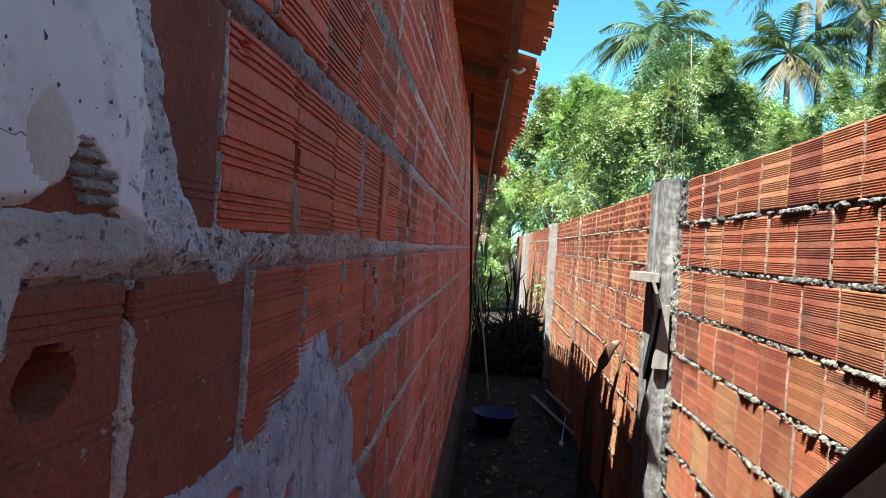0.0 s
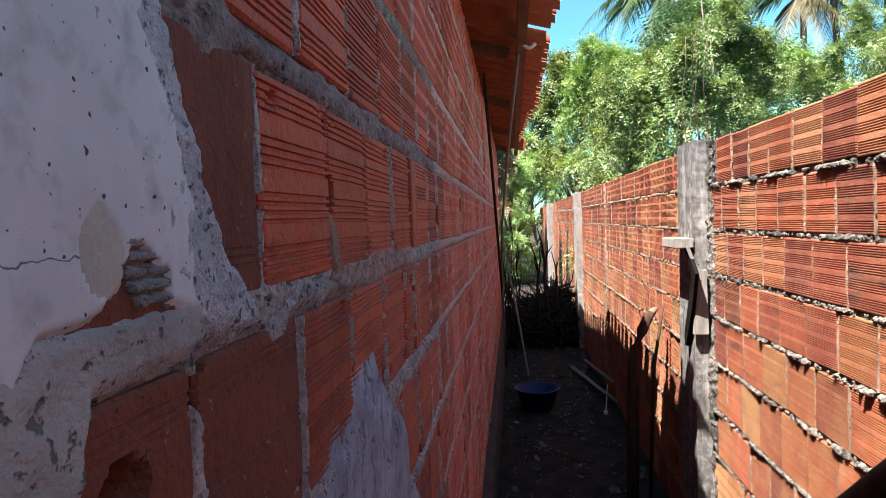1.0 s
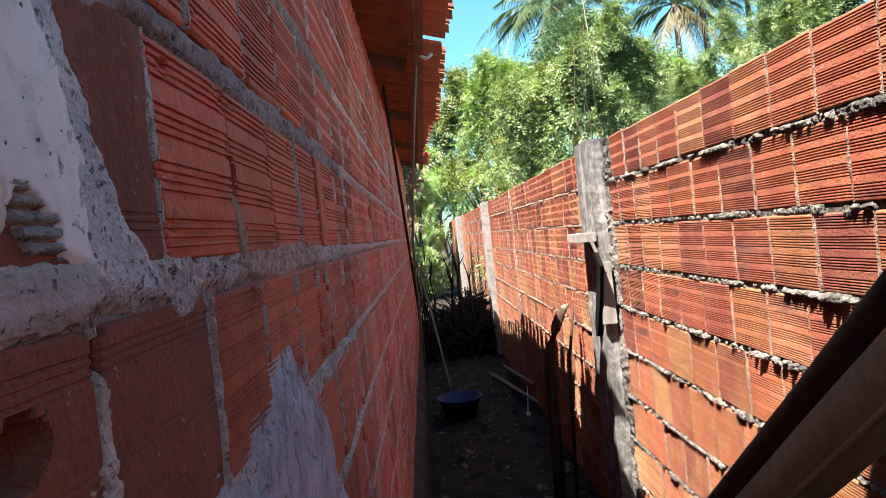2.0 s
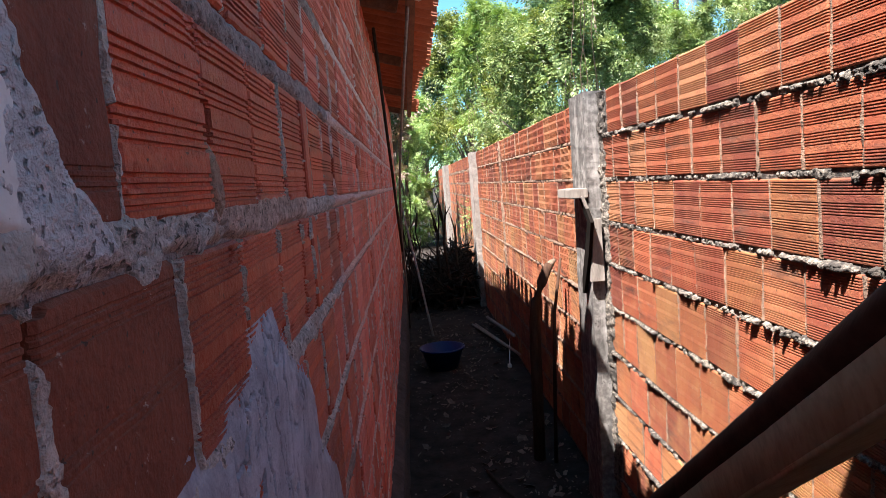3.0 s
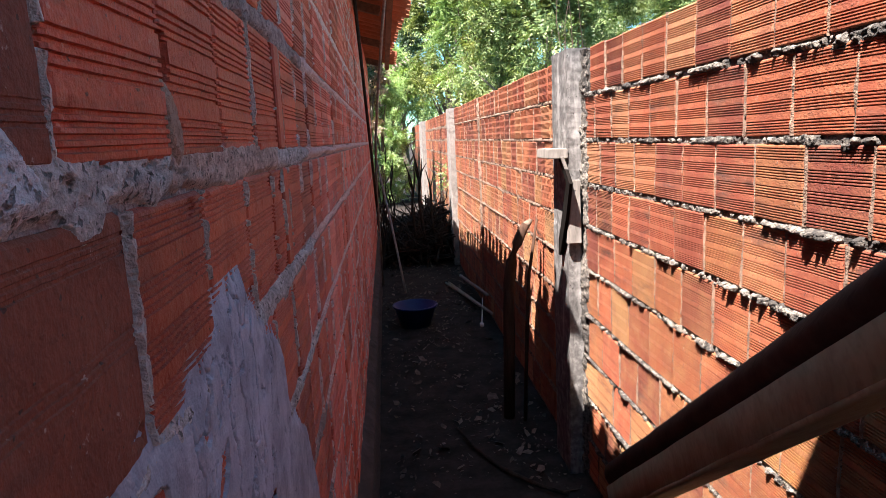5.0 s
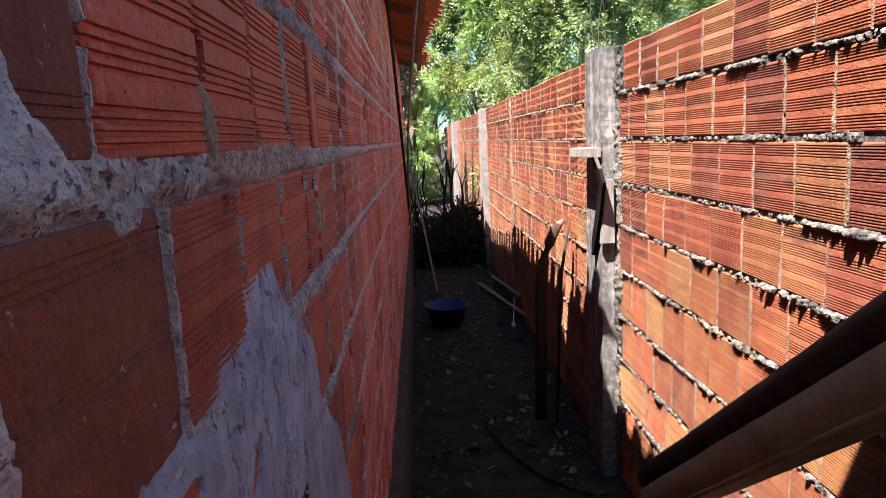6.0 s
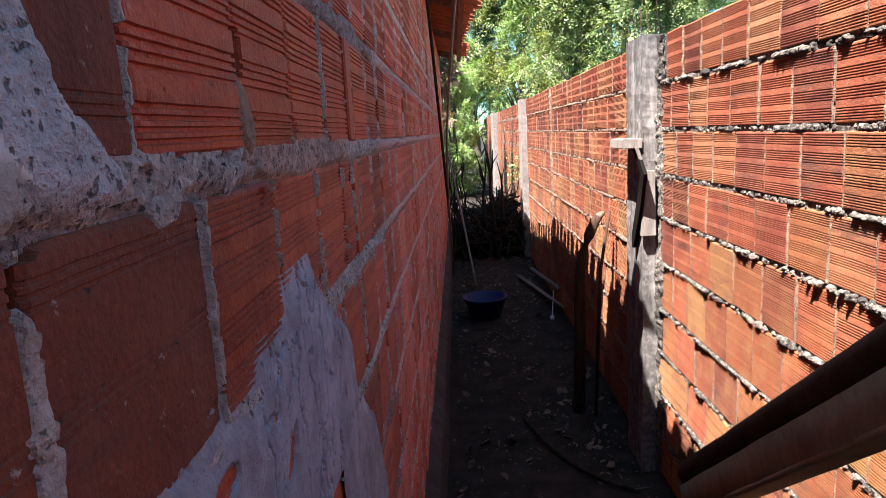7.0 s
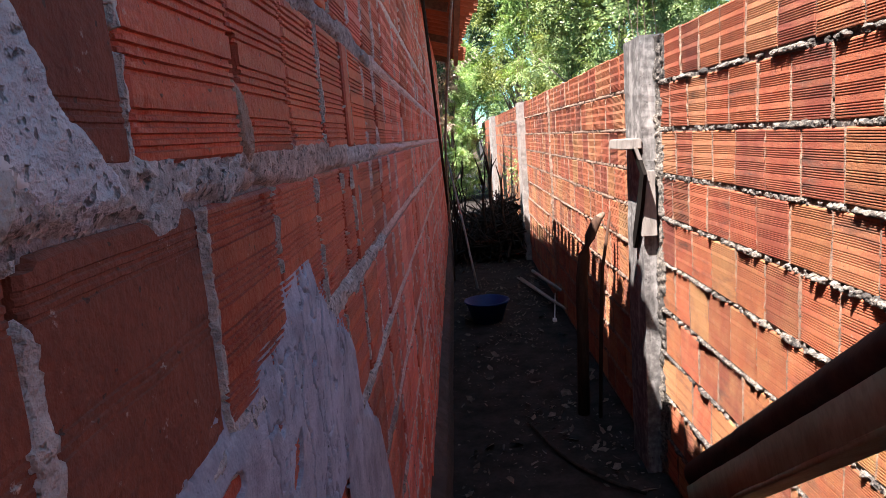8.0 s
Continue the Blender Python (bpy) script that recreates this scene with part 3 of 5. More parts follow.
fill = bmesh.new()
for z in BEDS:
    box(fill, (-0.056, -0.9, z - 0.02), (-0.007, HOUSE_END, z + 0.02))
fill_me = bpy.data.meshes.new("joint_filling")
fill.to_mesh(fill_me)
fill.free()
slot = bmesh.new()
box(slot, (-0.056, -0.008, -0.08), (-0.022, 0.008, 0.08))
slot_me = bpy.data.meshes.new("slot")
slot.to_mesh(slot_me)
slot.free()
part("joint_filling", joined("joint_filling", [(fill_me, Matrix())] + [(slot_me, pose(0, y, (lo + hi) / 2)) for y, lo, hi, c in west_joints]), MORTAR_DULL, wall_west)


def west_bed(c, z, y0, y1, step):
    """One bed joint of the house wall: flat torn mortar with pits and drips, thinner along the alley."""
    def thick(Y, Z):
        one = Z * 0
        Z = Z - 0.014 * fbm(Y * 4.5, one + c, c + 35) * np.clip((Y - 1.0) / 0.4, 0, 1)
        if c == 8:
            Z = Z - 0.008 * np.clip((1.3 - Y) / 0.1, 0, 1)
        edge = (0.0075, 0.0085, 0.010, 0.011)[max(0, min(c - 5, 3))] if c < 9 else 0.013
        edge = edge + (0.012 if c < 9 else 0.022) * fbm(Y * 7, one + c, c + 31) + 0.012 * fbm(Y * 24, one + c, c + 32) + 0.006 * fbm(Y * 60, Z * 60, c + 33)
        if c == 8:
            edge = 0.0135 + 0.45 * (edge - 0.011)
        edge = edge * (1 - 0.6 * np.clip((Y - 1.4) / 0.6, 0, 1))
        drip = np.clip(fbm(Y * 8 + 3 * c, one, 60 + c) * 3.0 - 0.4, 0, 1) * 0.02
        if c == 8:
            drip = 0.3 * drip + 0.017 * np.exp(-(((Y - 0.588) / 0.026) ** 4)) + 0.009 * np.exp(-(((Y - 0.7) / 0.018) ** 2)) + 0.006 * np.exp(-(((Y - 0.95) / 0.1) ** 2))
        up = np.where(Z > z, (Z - z) / edge, (z - Z) / np.maximum(edge + drip, 0.004))
        lump = 0.0016 + 0.0035 * fbm(Y * 18, Z * 34, c + 50) + 0.0055 * fbm(Y * 38 + Z * 20, Z * 95 - Y * 12, c + 59) + 0.003 * fbm(Y * 80, Z * 200, c + 61)
        smear = np.clip((Y - 0.74) / 0.04, 0, 1) * np.clip((1.28 - Y) / 0.04, 0, 1) * (c == 8)
        lump = lump * (1 - 0.45 * smear) + 0.0006
        if c >= 9:
            lump = lump * 0.75
        pits = fbm(Y * 55 + Z * 60, Z * 90 - Y * 30, c + 63)
        lump = np.where(pits < -0.17, lump - 0.006, lump)
        w = np.clip((1.1 - up) * 1.8 + 0.7 * fbm(Y * 45, Z * 100, c + 65), -1.0, 1.0)
        return np.maximum(lump, -0.003) * np.clip(w, 0, 1) - 0.0004 + 0.007 * np.clip(w, -1, 0)

    return relief("mortar_joint", y0, y1, z - 0.06, z + 0.035, step, 0.0, 1, thick, -0.006)


for c, z in enumerate(BEDS):
    near = 6 <= c <= 11
    fine = 0.0024 if near else 0.008
    spans = ((0.1, 0.74, fine, MORTAR_PALE), (0.74, 1.27, fine, MORTAR_SMEAR), (1.27, 1.7, fine, MORTAR_PALE)) if c == 8 else ((0.1, 1.7, fine, MORTAR_PALE if 6 <= c <= 7 else MORTAR_DULL),)
    for y0, y1, step, stuff in spans + ((1.7, 3.6, 0.005 if 6 <= c <= 9 else 0.01, MORTAR_ROSE), (3.6, HOUSE_END, 0.009 if near else 0.014, MORTAR_ROSE)):
        part("mortar_joint", west_bed(c, z, y0, y1, step), stuff, wall_west)


def upright(y, lo, hi, step, wide, s):
    """Mortar pressed out of one upright joint, broken and uneven."""
    def thick(Y, Z):
        one = Y * 0
        w = wide + 0.010 * fbm(Z * 24 + s, one, 2) + 0.008 * fbm(Z * 75 + s, one, 3)
        w = w - 0.006 * np.clip((Z - hi + 0.045) / 0.03, 0, 1) * (y == 0.443)
        d = np.abs(Y - y - 0.0035 * fbm(Z * 10 + s, one, 5))
        torn = fbm(Z * 22 + s, one, 8) + 0.5 * fbm(Y * 90, Z * 80 + s, 9) > (-0.12 if y > 1.3 else -9.0)
        return np.where((d < w) & torn, 0.0022 + 0.0045 * fbm(Y * 60 + s, Z * 45, 6) + 0.004 * fbm(Y * 140, Z * 120 + s, 7), -0.004)

    return relief("upright_joint", y - 0.018, y + 0.018, lo, hi, step, 0.0, 1, thick)


ups, far_ups = [], []
for y, lo, hi, c in west_joints:
    if 0.15 < y < 6.5 and hi > 0.4:
        s = vert_rng.random() * 50
        wide = (0.002 if y > 1.3 else -0.0015) + 0.0045 * vert_rng.random()
        if (c, round(y, 3)) in ((7, 0.443), (7, 0.642), (8, 0.33), (8, 0.557)):
            wide = 0.0075 if y == 0.443 else 0.0055 if c == 8 and y < 0.4 else 0.003
        elif (c, round(y, 3)) in ((8, 0.745), (8, 0.925)):
            wide = -0.012
        elif (c, round(y, 3)) in ((7, 0.825), (7, 1.02)):
            wide = 0.0018
        (ups if y < 1.4 else far_ups).append((upright(y, lo, hi, 0.0024 if y < 1.4 and 1.2 < lo < 2.2 else 0.006, wide, s), Matrix()))
part("upright_joint", joined("upright_joint", ups), MORTAR_STRIP, wall_west, "pale mortar pressed out of the upright joints")
part("upright_joint", joined("upright_joint", far_ups), MORTAR_ROSE, wall_west, "thin reddish mortar pressed out of the upright joints")


blob = relief("finger_smear", 0.722, 0.79, 1.705, 1.785, 0.0018, 0.0, 1,
              lambda Y, Z: np.clip((1.0 - np.hypot((Y - 0.752 + 0.25 * (Z - 1.745)) / (0.014 + 0.012 * fbm(Z * 30, Y * 0, 91)), (Z - 1.74) / 0.035)) / 0.3, -1, 1) * 0.0055 + 0.004 * fbm(Y * 40, Z * 26, 92) + 0.002 * fbm(Y * 150, Z * 150, 93))
part("finger_smear", blob, MORTAR_FINGER, wall_west, "tan mortar smeared under a hole in the joint")
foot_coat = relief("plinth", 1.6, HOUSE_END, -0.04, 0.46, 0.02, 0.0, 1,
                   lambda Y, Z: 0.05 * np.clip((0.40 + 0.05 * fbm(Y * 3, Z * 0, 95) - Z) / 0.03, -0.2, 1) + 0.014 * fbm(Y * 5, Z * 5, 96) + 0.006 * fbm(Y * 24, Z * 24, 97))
part("plinth", foot_coat, PLINTH, wall_west, "dark cement plinth along the wall's foot")


def between(v, pts):
    """A line through points, read at v."""
    return np.interp(v, [p[0] for p in pts], [p[1] for p in pts])


PLASTER_EDGE = [(1.6, 0.56), (1.69, 0.55), (1.72, 0.52), (1.752, 0.481), (1.785, 0.463), (1.82, 0.452), (1.852, 0.449), (1.9, 0.42), (2.0, 0.4), (2.2, 0.36)]


RIM_FOOT = [(-0.6, 1.5), (0.345, 1.722), (0.42, 1.722), (0.44, 1.712), (0.47, 1.702), (0.51, 1.698), (0.56, 1.7)]
COAT_EDGE = [(1.6, 0.49), (1.697, 0.486), (1.736, 0.472), (1.777, 0.463), (1.82, 0.451), (1.852, 0.436), (1.891, 0.417), (2.0, 0.395), (2.2, 0.36)]
PLASTER_FOOT = [(-0.6, 1.3), (0.2, 1.5), (0.284, 1.661), (0.293, 1.684), (0.305, 1.704), (0.316, 1.718), (0.351, 1.721), (0.41, 1.722), (0.44, 1.713), (0.47, 1.701), (0.49, 1.695)]


def in_notch(Y, Z):
    """How far a place lies inside the chipped notch; below 0 it is outside."""
    d = np.minimum(Y - 0.35 - 0.9 * (Z - 1.719), 0.414 - Y)
    d = np.minimum(d, 1.757 - 0.8 * np.clip(Y - 0.39, 0, 1) - Z)
    return np.minimum(d, Z - 1.708) + 0.010 * fbm(Y * 60, Z * 60, 12)


def in_chip(Y, Z):
    """How far a place lies inside the arched chip where the under coat shows."""
    return 1.0 - np.hypot((Y - 0.358) / 0.016, (Z - 1.752) / 0.021) + 0.35 * fbm(Y * 70, Z * 70, 14)


def plaster_depth(Y, Z):
    """A thin coat, ragged at its edge, with a chipped notch and an arched chip."""
    edge = between(Z, COAT_EDGE) + 0.006 * fbm(Y * 0 + Z * 40, Z * 0, 4) + 0.010 * fbm(Y * 45, Z * 45, 6)
    foot = between(Y, PLASTER_FOOT) + 0.010 * fbm(Y * 40, Z * 30, 7)
    edge = edge - 0.009 * np.clip((1.77 - Z) / 0.04, 0, 1)
    t = np.minimum(np.clip((edge - Y) / 0.03, -1, 1) * 0.0042, np.clip((Z - foot) / 0.006, -1, 1) * 0.0055)
    t = np.where(in_notch(Y, Z) > 0, -0.004, t)
    t = np.where(in_chip(Y, Z) > 0, np.minimum(t, 0.002), t)
    return t + 0.0012 * fbm(Y * 30, Z * 30, 3) + 0.0010 * fbm(Y * 120, Z * 120, 5)


for y0, y1, step in ((-0.6, 0.1, 0.012), (0.1, 0.52, 0.0024)):
    part("plaster", relief("plaster", y0, y1, 1.5, 2.3, step, 0.001, 1, plaster_depth), PLASTER, wall_west, "chipped white plaster with cracks and pits")

def rim_depth(Y, Z):
    """The rough cement coat that shows along the edge of the plaster."""
    edge = between(Z, PLASTER_EDGE) + 0.012 * fbm(Z * 40, Y * 0, 4) + 0.03 * fbm(Y * 25, Z * 25, 46)
    foot = between(Y, RIM_FOOT) - 0.004 + 0.009 * fbm(Y * 40, Z * 30, 47)
    d = np.minimum(np.minimum(edge - Y, Z - foot), Y - edge + 0.08)
    return np.clip(d / 0.004, -3, 1) * 0.003 + 0.003 * fbm(Y * 45, Z * 45, 48) + 0.004 * fbm(Y * 140, Z * 140, 49)


part("rough_coat", relief("rough_coat", 0.35, 0.58, 1.66, 1.95, 0.0022, 0.001, 1, rim_depth, -0.004), PITTED, wall_west, "pitted bluish-white coat at the plaster's edge")


def rib_print(Y, Z):
    """Mortar that kept the print of the ribs of a block, in the chipped plaster."""
    d = np.minimum(np.minimum(Y - 0.379 - 0.35 * (1.747 - Z), 0.417 - Y), np.minimum(1.758 - 0.7 * np.clip(Y - 0.39, 0, 1) - Z, Z - 1.721)) + 0.008 * fbm(Y * 60, Z * 60, 15)
    row = np.sin(Z * 2 * math.pi / 0.0078 + 3 * fbm(Y * 45, Z * 0, 17))
    return np.where(d > 0, 0.0022 + 0.0022 * np.clip(2.2 * row + 1.0, -2.4, 1) + 0.003 * fbm(Y * 90, Z * 90, 16), -0.006)


part("rib_print", relief("rib_print", 0.365, 0.43, 1.712, 1.765, 0.0012, 0.001, 1, rib_print), PLASTER_WORN, wall_west, "worn plaster printed with ribs")
part("under_coat", relief("under_coat", 0.33, 0.39, 1.72, 1.785, 0.002, 0.001, 1, lambda Y, Z: np.where(in_chip(Y, Z) > -0.15, 0.0034 + 0.0012 * fbm(Y * 50, Z * 50, 18), -0.004)), UNDERCOAT, wall_west, "tan under coat bared by an arched chip")

PATCH_TOP = [(0.4, 1.5), (0.55, 1.513), (0.66, 1.509), (0.71, 1.515), (0.75, 1.536), (0.81, 1.549), (0.84, 1.57), (0.88, 1.582), (0.945, 1.576), (0.965, 1.55), (0.985, 1.525), (1.09, 1.468), (1.14, 1.43), (1.17, 1.32), (1.24, 1.27), (1.33, 1.215), (1.39, 1.1), (1.45, 0.95)]


def patch_depth(Y, Z):
    """Cement thrown on the blocks and trowelled downwards, torn at its edge."""
    d = between(Y, PATCH_TOP) - 0.016 - Z + 0.022 * fbm(Y * 14, Z * 12, 21) + 0.02 * fbm(Y * 34, Z * 34, 22)
    d = np.where(Y > 1.1, np.minimum(d, (1.42 - Y) * 0.6 + 0.05 * fbm(Y * 9, Z * 9, 20)), d)
    t = np.clip(d / 0.012, -5, 1) * 0.0022 + 0.0014 + 0.003 * fbm(Y * 11, Z * 9, 23) + 0.002 * fbm(Y * 40, Z * 42, 24) + 0.0005 * fbm(Y * 150, Z * 140, 26)
    seam = fbm(Y * 16 + 3.1, Z * 7, 27) + 0.5 * fbm(Y * 60, Z * 30, 29)
    t = t - 0.008 * np.clip(1 - np.abs(seam) / 0.04, 0, 1) * np.clip(fbm(Y * 8, Z * 8, 30) * 6 + 0.6, 0, 1)
    step = np.clip((Y - 0.955 + 0.25 * (1.55 - Z) + 0.02 * fbm(Y * 30, Z * 30, 31)) / 0.004, 0, 1)
    t = t + 0.0015 * step - 0.006 * np.clip(1 - np.abs(step - 0.4) / 0.4, 0, 1) * (Z > 1.5)
    pits = fbm(Y * 75, Z * 60, 32)
    t = np.where(pits + 0.35 * fbm(Y * 9, Z * 4, 36) < -0.27, t - 0.005, t)
    hole = np.hypot((Y - 0.79 - 0.6 * (Z - 1.415)) / 0.022, (Z - 1.415) / 0.03) + 0.8 * fbm(Y * 40, Z * 40, 25)
    hole = np.minimum(hole, np.hypot((Y - 0.62) / 0.035, (Z - 1.475) / 0.014) + 0.8 * fbm(Y * 40, Z * 40, 28))
    return np.where(hole < 0.8, -0.012, t)


for y0, y1, z0, step in ((0.45, 1.0, 1.28, 0.0016), (1.0, 1.5, 1.0, 0.0024)):
    part("mortar_patch", relief("mortar_patch", y0, y1, z0, 1.61, step, 0.001, 1, patch_depth, -0.007), CEMENT, wall_west, "splash of bluish grey cement over the blocks")

# the lower edge of crumbling mortar under the plaster
part("crumbling_mortar", relief("crumbling_mortar", 0.05, 0.46, 1.5, 1.73, 0.0026, 0.001, 1,
     lambda Y, Z: np.clip((between(Y, [(0.05, 1.3), (0.33, 1.62), (0.338, 1.65), (0.347, 1.682), (0.352, 1.689), (0.445, 1.69), (0.46, 1.72)]) - Z) / -0.005, -2, 1) * 0.003
     + 0.006 * fbm(Y * 26, Z * 26, 33) + 0.004 * fbm(Y * 90, Z * 90, 34) - np.clip((Z - 1.716 - 0.006 * fbm(Y * 40, Z * 0, 35)) / 0.004, 0, 2) * 0.006, -0.002), CRUMBLING, wall_west, "crumbling pale mortar under the plaster")

# ---- roof over the house wall ----
roof = thing("roof", "clay tile roof edge overhanging a house wall on rough battens", "roof")
SLOPE = 0.27


def eave_x(y):
    """How far the tiles reach out, row by row; below y 0.84 widened out of view to cast shade."""
    if y < 0.84:
        return 0.62
    if y < 2.55:
        return 0.255
    return 0.40 if y < 5.9 else 0.37 - 0.04 * (y - 5.9) if y < 8.2 else 0.36


def tile_mesh(name, half, rise, lift):
    """A curved clay tile that runs up the slope, its lower end at x = 0; rise below 0 makes a trough."""
    n = 9
    verts, faces = [], []
    for x in (0.0, -0.5, -4.2):
        for side in (0, 1):
            for k in range(n):
                u = 2 * k / (n - 1) - 1
                verts.append((x, half * u, lift + rise * (1 - u * u) - 0.013 * side - x * SLOPE))
    for s in range(2):
        for side in (0, 1):
            for k in range(n - 1):
                a = (s * 2 + side) * n + k
                b = a + 2 * n
                f = [a, a + 1, b + 1, b]
                faces.append(f if side == 0 else f[::-1])
    for k in range(n - 1):
        faces.append([k + 1, k, n + k, n + k + 1])
    return mesh_of(name, verts, faces, True)


cover, channel = tile_mesh("roof_tile", 0.065, 0.05, 0.03), tile_mesh("roof_tile", 0.098, -0.04, 0.05)
rng = random.Random(5)
y = -3.0
while y < 9.3:
    last = 3.3 < y < 3.5
    for shape, dy, out in ((channel, 0.0, 0.0),) if last else ((channel, 0.0, 0.0), (cover, 0.1, -0.03)):
        ob = part("roof_tile", shape, TILE, roof)
        ob.matrix_basis = pose(eave_x(y) + rng.uniform(-0.012, 0.006) - out, y + dy - (0.1 if y < 0.84 else 0.0) + rng.uniform(-0.006, 0.006), EAVE_Z + 0.02 + rng.uniform(-0.006, 0.006), 0, 0, rng.uniform(-1.5, 1.5))
    if last:
        ob = part("roof_tile", cover, TILE, roof)
        ob.matrix_basis = pose(0.27, 3.59, EAVE_Z + 0.055)
        for dy in (0.12, 0.2):
            ob = part("roof_tile", channel, TILE, roof)
            ob.matrix_basis = pose(0.27, y + dy, EAVE_Z + 0.03)
    y += 0.34 if last else 0.2
ob = part("roof_tile", channel, TILE, roof)
ob.matrix_basis = pose(0.25, 0.9, EAVE_Z + 0.012)
for x in (0.26, -0.2):
    bm = bmesh.new()
    box(bm, (x - 0.025, -3.0, EAVE_Z - SLOPE * (x - 0.42) - 0.085), (x + 0.025, 9.2, EAVE_Z - SLOPE * (x - 0.42) - 0.04), 0.004)
    part("batten", bm, WOOD_RAFTER, roof)
for y in (-1.2, 0.6, 2.0, 3.65, 5.2, 6.9, 8.6):
    bm = bmesh.new()
    box(bm, (-4.0, y - 0.025, -0.03), (0.2, y + 0.025, 0.035), 0.004, pose(0, 0, EAVE_Z + 0.02, 0, math.degrees(math.atan(SLOPE)), 0))
    part("rafter", bm, WOOD_RAFTER, roof)

# ---- leaning timber near the camera ----
beam = thing("leaning_timber", "dark round pole lashed to a brown plank, leaning across the alley", "timber")
TIMBER_TOP, TIMBER_FOOT = Vector((0.455, -0.15, 2.193)), Vector((1.046, 2.8, 0.282))
TIMBER_WAY = (TIMBER_FOOT - TIMBER_TOP).normalized()
TIMBER_DOWN = Vector((0.05, -0.3, -0.95))
TIMBER_DOWN = (TIMBER_DOWN - TIMBER_WAY * TIMBER_DOWN.dot(TIMBER_WAY)).normalized()
TIMBER_OUT = TIMBER_WAY.cross(TIMBER_DOWN).normalized()
if TIMBER_OUT.x < 0:
    TIMBER_OUT = -TIMBER_OUT


def timber_mesh(name, ring, near, far, thick, seed):
    """A long tapered piece; near and far are the band that it takes below the upper edge, as shares of the whole width."""
    verts, faces, n, k = [], [], 70, len(ring)
    for i in range(n):
        t = i / (n - 1)
        c = TIMBER_TOP.lerp(TIMBER_FOOT, t)
        s = 0.068 + 0.155 * t
        for j, (a, b) in enumerate(ring):
            w = 1 + 0.12 * float(fbm(t * 7, j * 0.7, seed)) + 0.05 * float(fbm(t * 40, j * 0.7, seed + 1))
            mid, half = s * (near + far) / 2, s * (far - near) / 2
            verts.append(tuple(c + TIMBER_DOWN * (mid + half * a * w) + TIMBER_OUT * (thick * s * (1 + b * w))))
    for i in range(n - 1):
        for j in range(k):
            j2 = (j + 1) % k
            faces.append([i * k + j, i * k + j2, (i + 1) * k + j2, (i + 1) * k + j])
    faces += [list(range(k))[::-1], [(n - 1) * k + j for j in range(k)]]
    me = mesh_of(name, verts, faces, True)
    bm = bmesh.new()
    bm.from_mesh(me)
    bmesh.ops.recalc_face_normals(bm, faces=bm.faces)
    return bm


ROUND = [(math.cos(2 * math.pi * k / 14), math.sin(2 * math.pi * k / 14)) for k in range(14)]
FLAT = [(-1, -0.8), (-0.92, -1), (0.0, -1), (0.9, -1), (1, -0.75), (1, 0.8), (0.9, 1), (-0.92, 1), (-1, 0.8)]
part("pole", timber_mesh("pole", ROUND, 0.0, 0.52, 0.22, 3), WOOD_BLACK, beam, "dark round pole")
part("plank", timber_mesh("plank", FLAT, 0.44, 0.97, 0.16, 5), WOOD_DARK, beam, "brown rough-sawn plank")
part("batten", timber_mesh("batten", FLAT, 0.93, 1.0, 0.24, 7), WOOD_DARK, beam, "thin batten along the lower edge")

# ---- wooden bracket on the nearest post ----
bracket = thing("wooden_bracket", "weathered grey wooden bracket nailed to a concrete post", "bracket")
bm = bmesh.new()
box(bm, (0.93, 3.19, 1.6), (1.02, 3.44, 1.645), 0.004)
part("shelf", bm, WOOD_GREY, bracket)
bm = bmesh.new()
vs = box(bm, (1.005, 3.166, 1.2), (1.075, 3.188, 1.5), 0.003)
for v in vs:
    v.co.x += 0.25 * max(0.0, v.co.z - 1.3) * (1.06 - v.co.x) / 0.07 * 0.7
part("board", bm, WOOD_GREY, bracket)
bm = bmesh.new()
box(bm, (-0.008, -0.008, -0.085), (0.008, 0.008, 0.085), 0.003, pose(1.012, 3.172, 1.53, 0, -20, 0))
part("brace", bm, WOOD_GREY, bracket)
def bent_slat():
    """A dark slat, kinked under the shelf and tapering downwards."""
    line = [(3.26, 1.6, 0.024), (3.19, 1.55, 0.028), (3.12, 1.49, 0.03), (3.19, 1.331, 0.036), (3.262, 1.2, 0.03), (3.285, 1.13, 0.012)]
    verts, faces = [], []
    for y, z, w in line:
        verts += [(0.996, y - w, z), (0.996, y + w, z), (1.012, y + w, z), (1.012, y - w, z)]
    for i in range(len(line) - 1):
        for k in range(4):
            k2 = (k + 1) % 4
            faces.append([4 * i + k, 4 * i + k2, 4 * i + 4 + k2, 4 * i + 4 + k])
    faces += [[3, 2, 1, 0], [4 * len(line) - 4 + k for k in range(4)]]
    me = mesh_of("dark_slat", verts, faces)
    bm = bmesh.new()
    bm.from_mesh(me)
    bmesh.ops.recalc_face_normals(bm, faces=bm.faces)
    return bm


part("dark_slat", bent_slat(), SLAT_BLACK, bracket, "dark kinked slat")

log = thing("leaning_log", "crooked dark log standing on the ground against the block wall", "log")
rod("trunk", [(0.845, 3.95, 0.0), (0.855, 3.95, 0.4), (0.86, 3.95, 0.7), (0.865, 3.95, 0.85), (0.885, 3.96, 0.98), (0.925, 3.98, 1.08), (0.962, 4.0, 1.15), (0.985, 4.01, 1.185)], [0.036, 0.035, 0.034, 0.033, 0.032, 0.031, 0.03, 0.025], WOOD_BROWN, log, 10)
rod("broken_end", [(0.985, 4.01, 1.178), (0.995, 4.015, 1.188), (1.012, 4.03, 1.198), (1.03, 4.05, 1.203)], [0.024, 0.023, 0.017, 0.008], WOOD_LOG, log, 10, "pale broken top end")
stick = thing("thin_stick", "thin dark stick standing against the block wall", "stick")
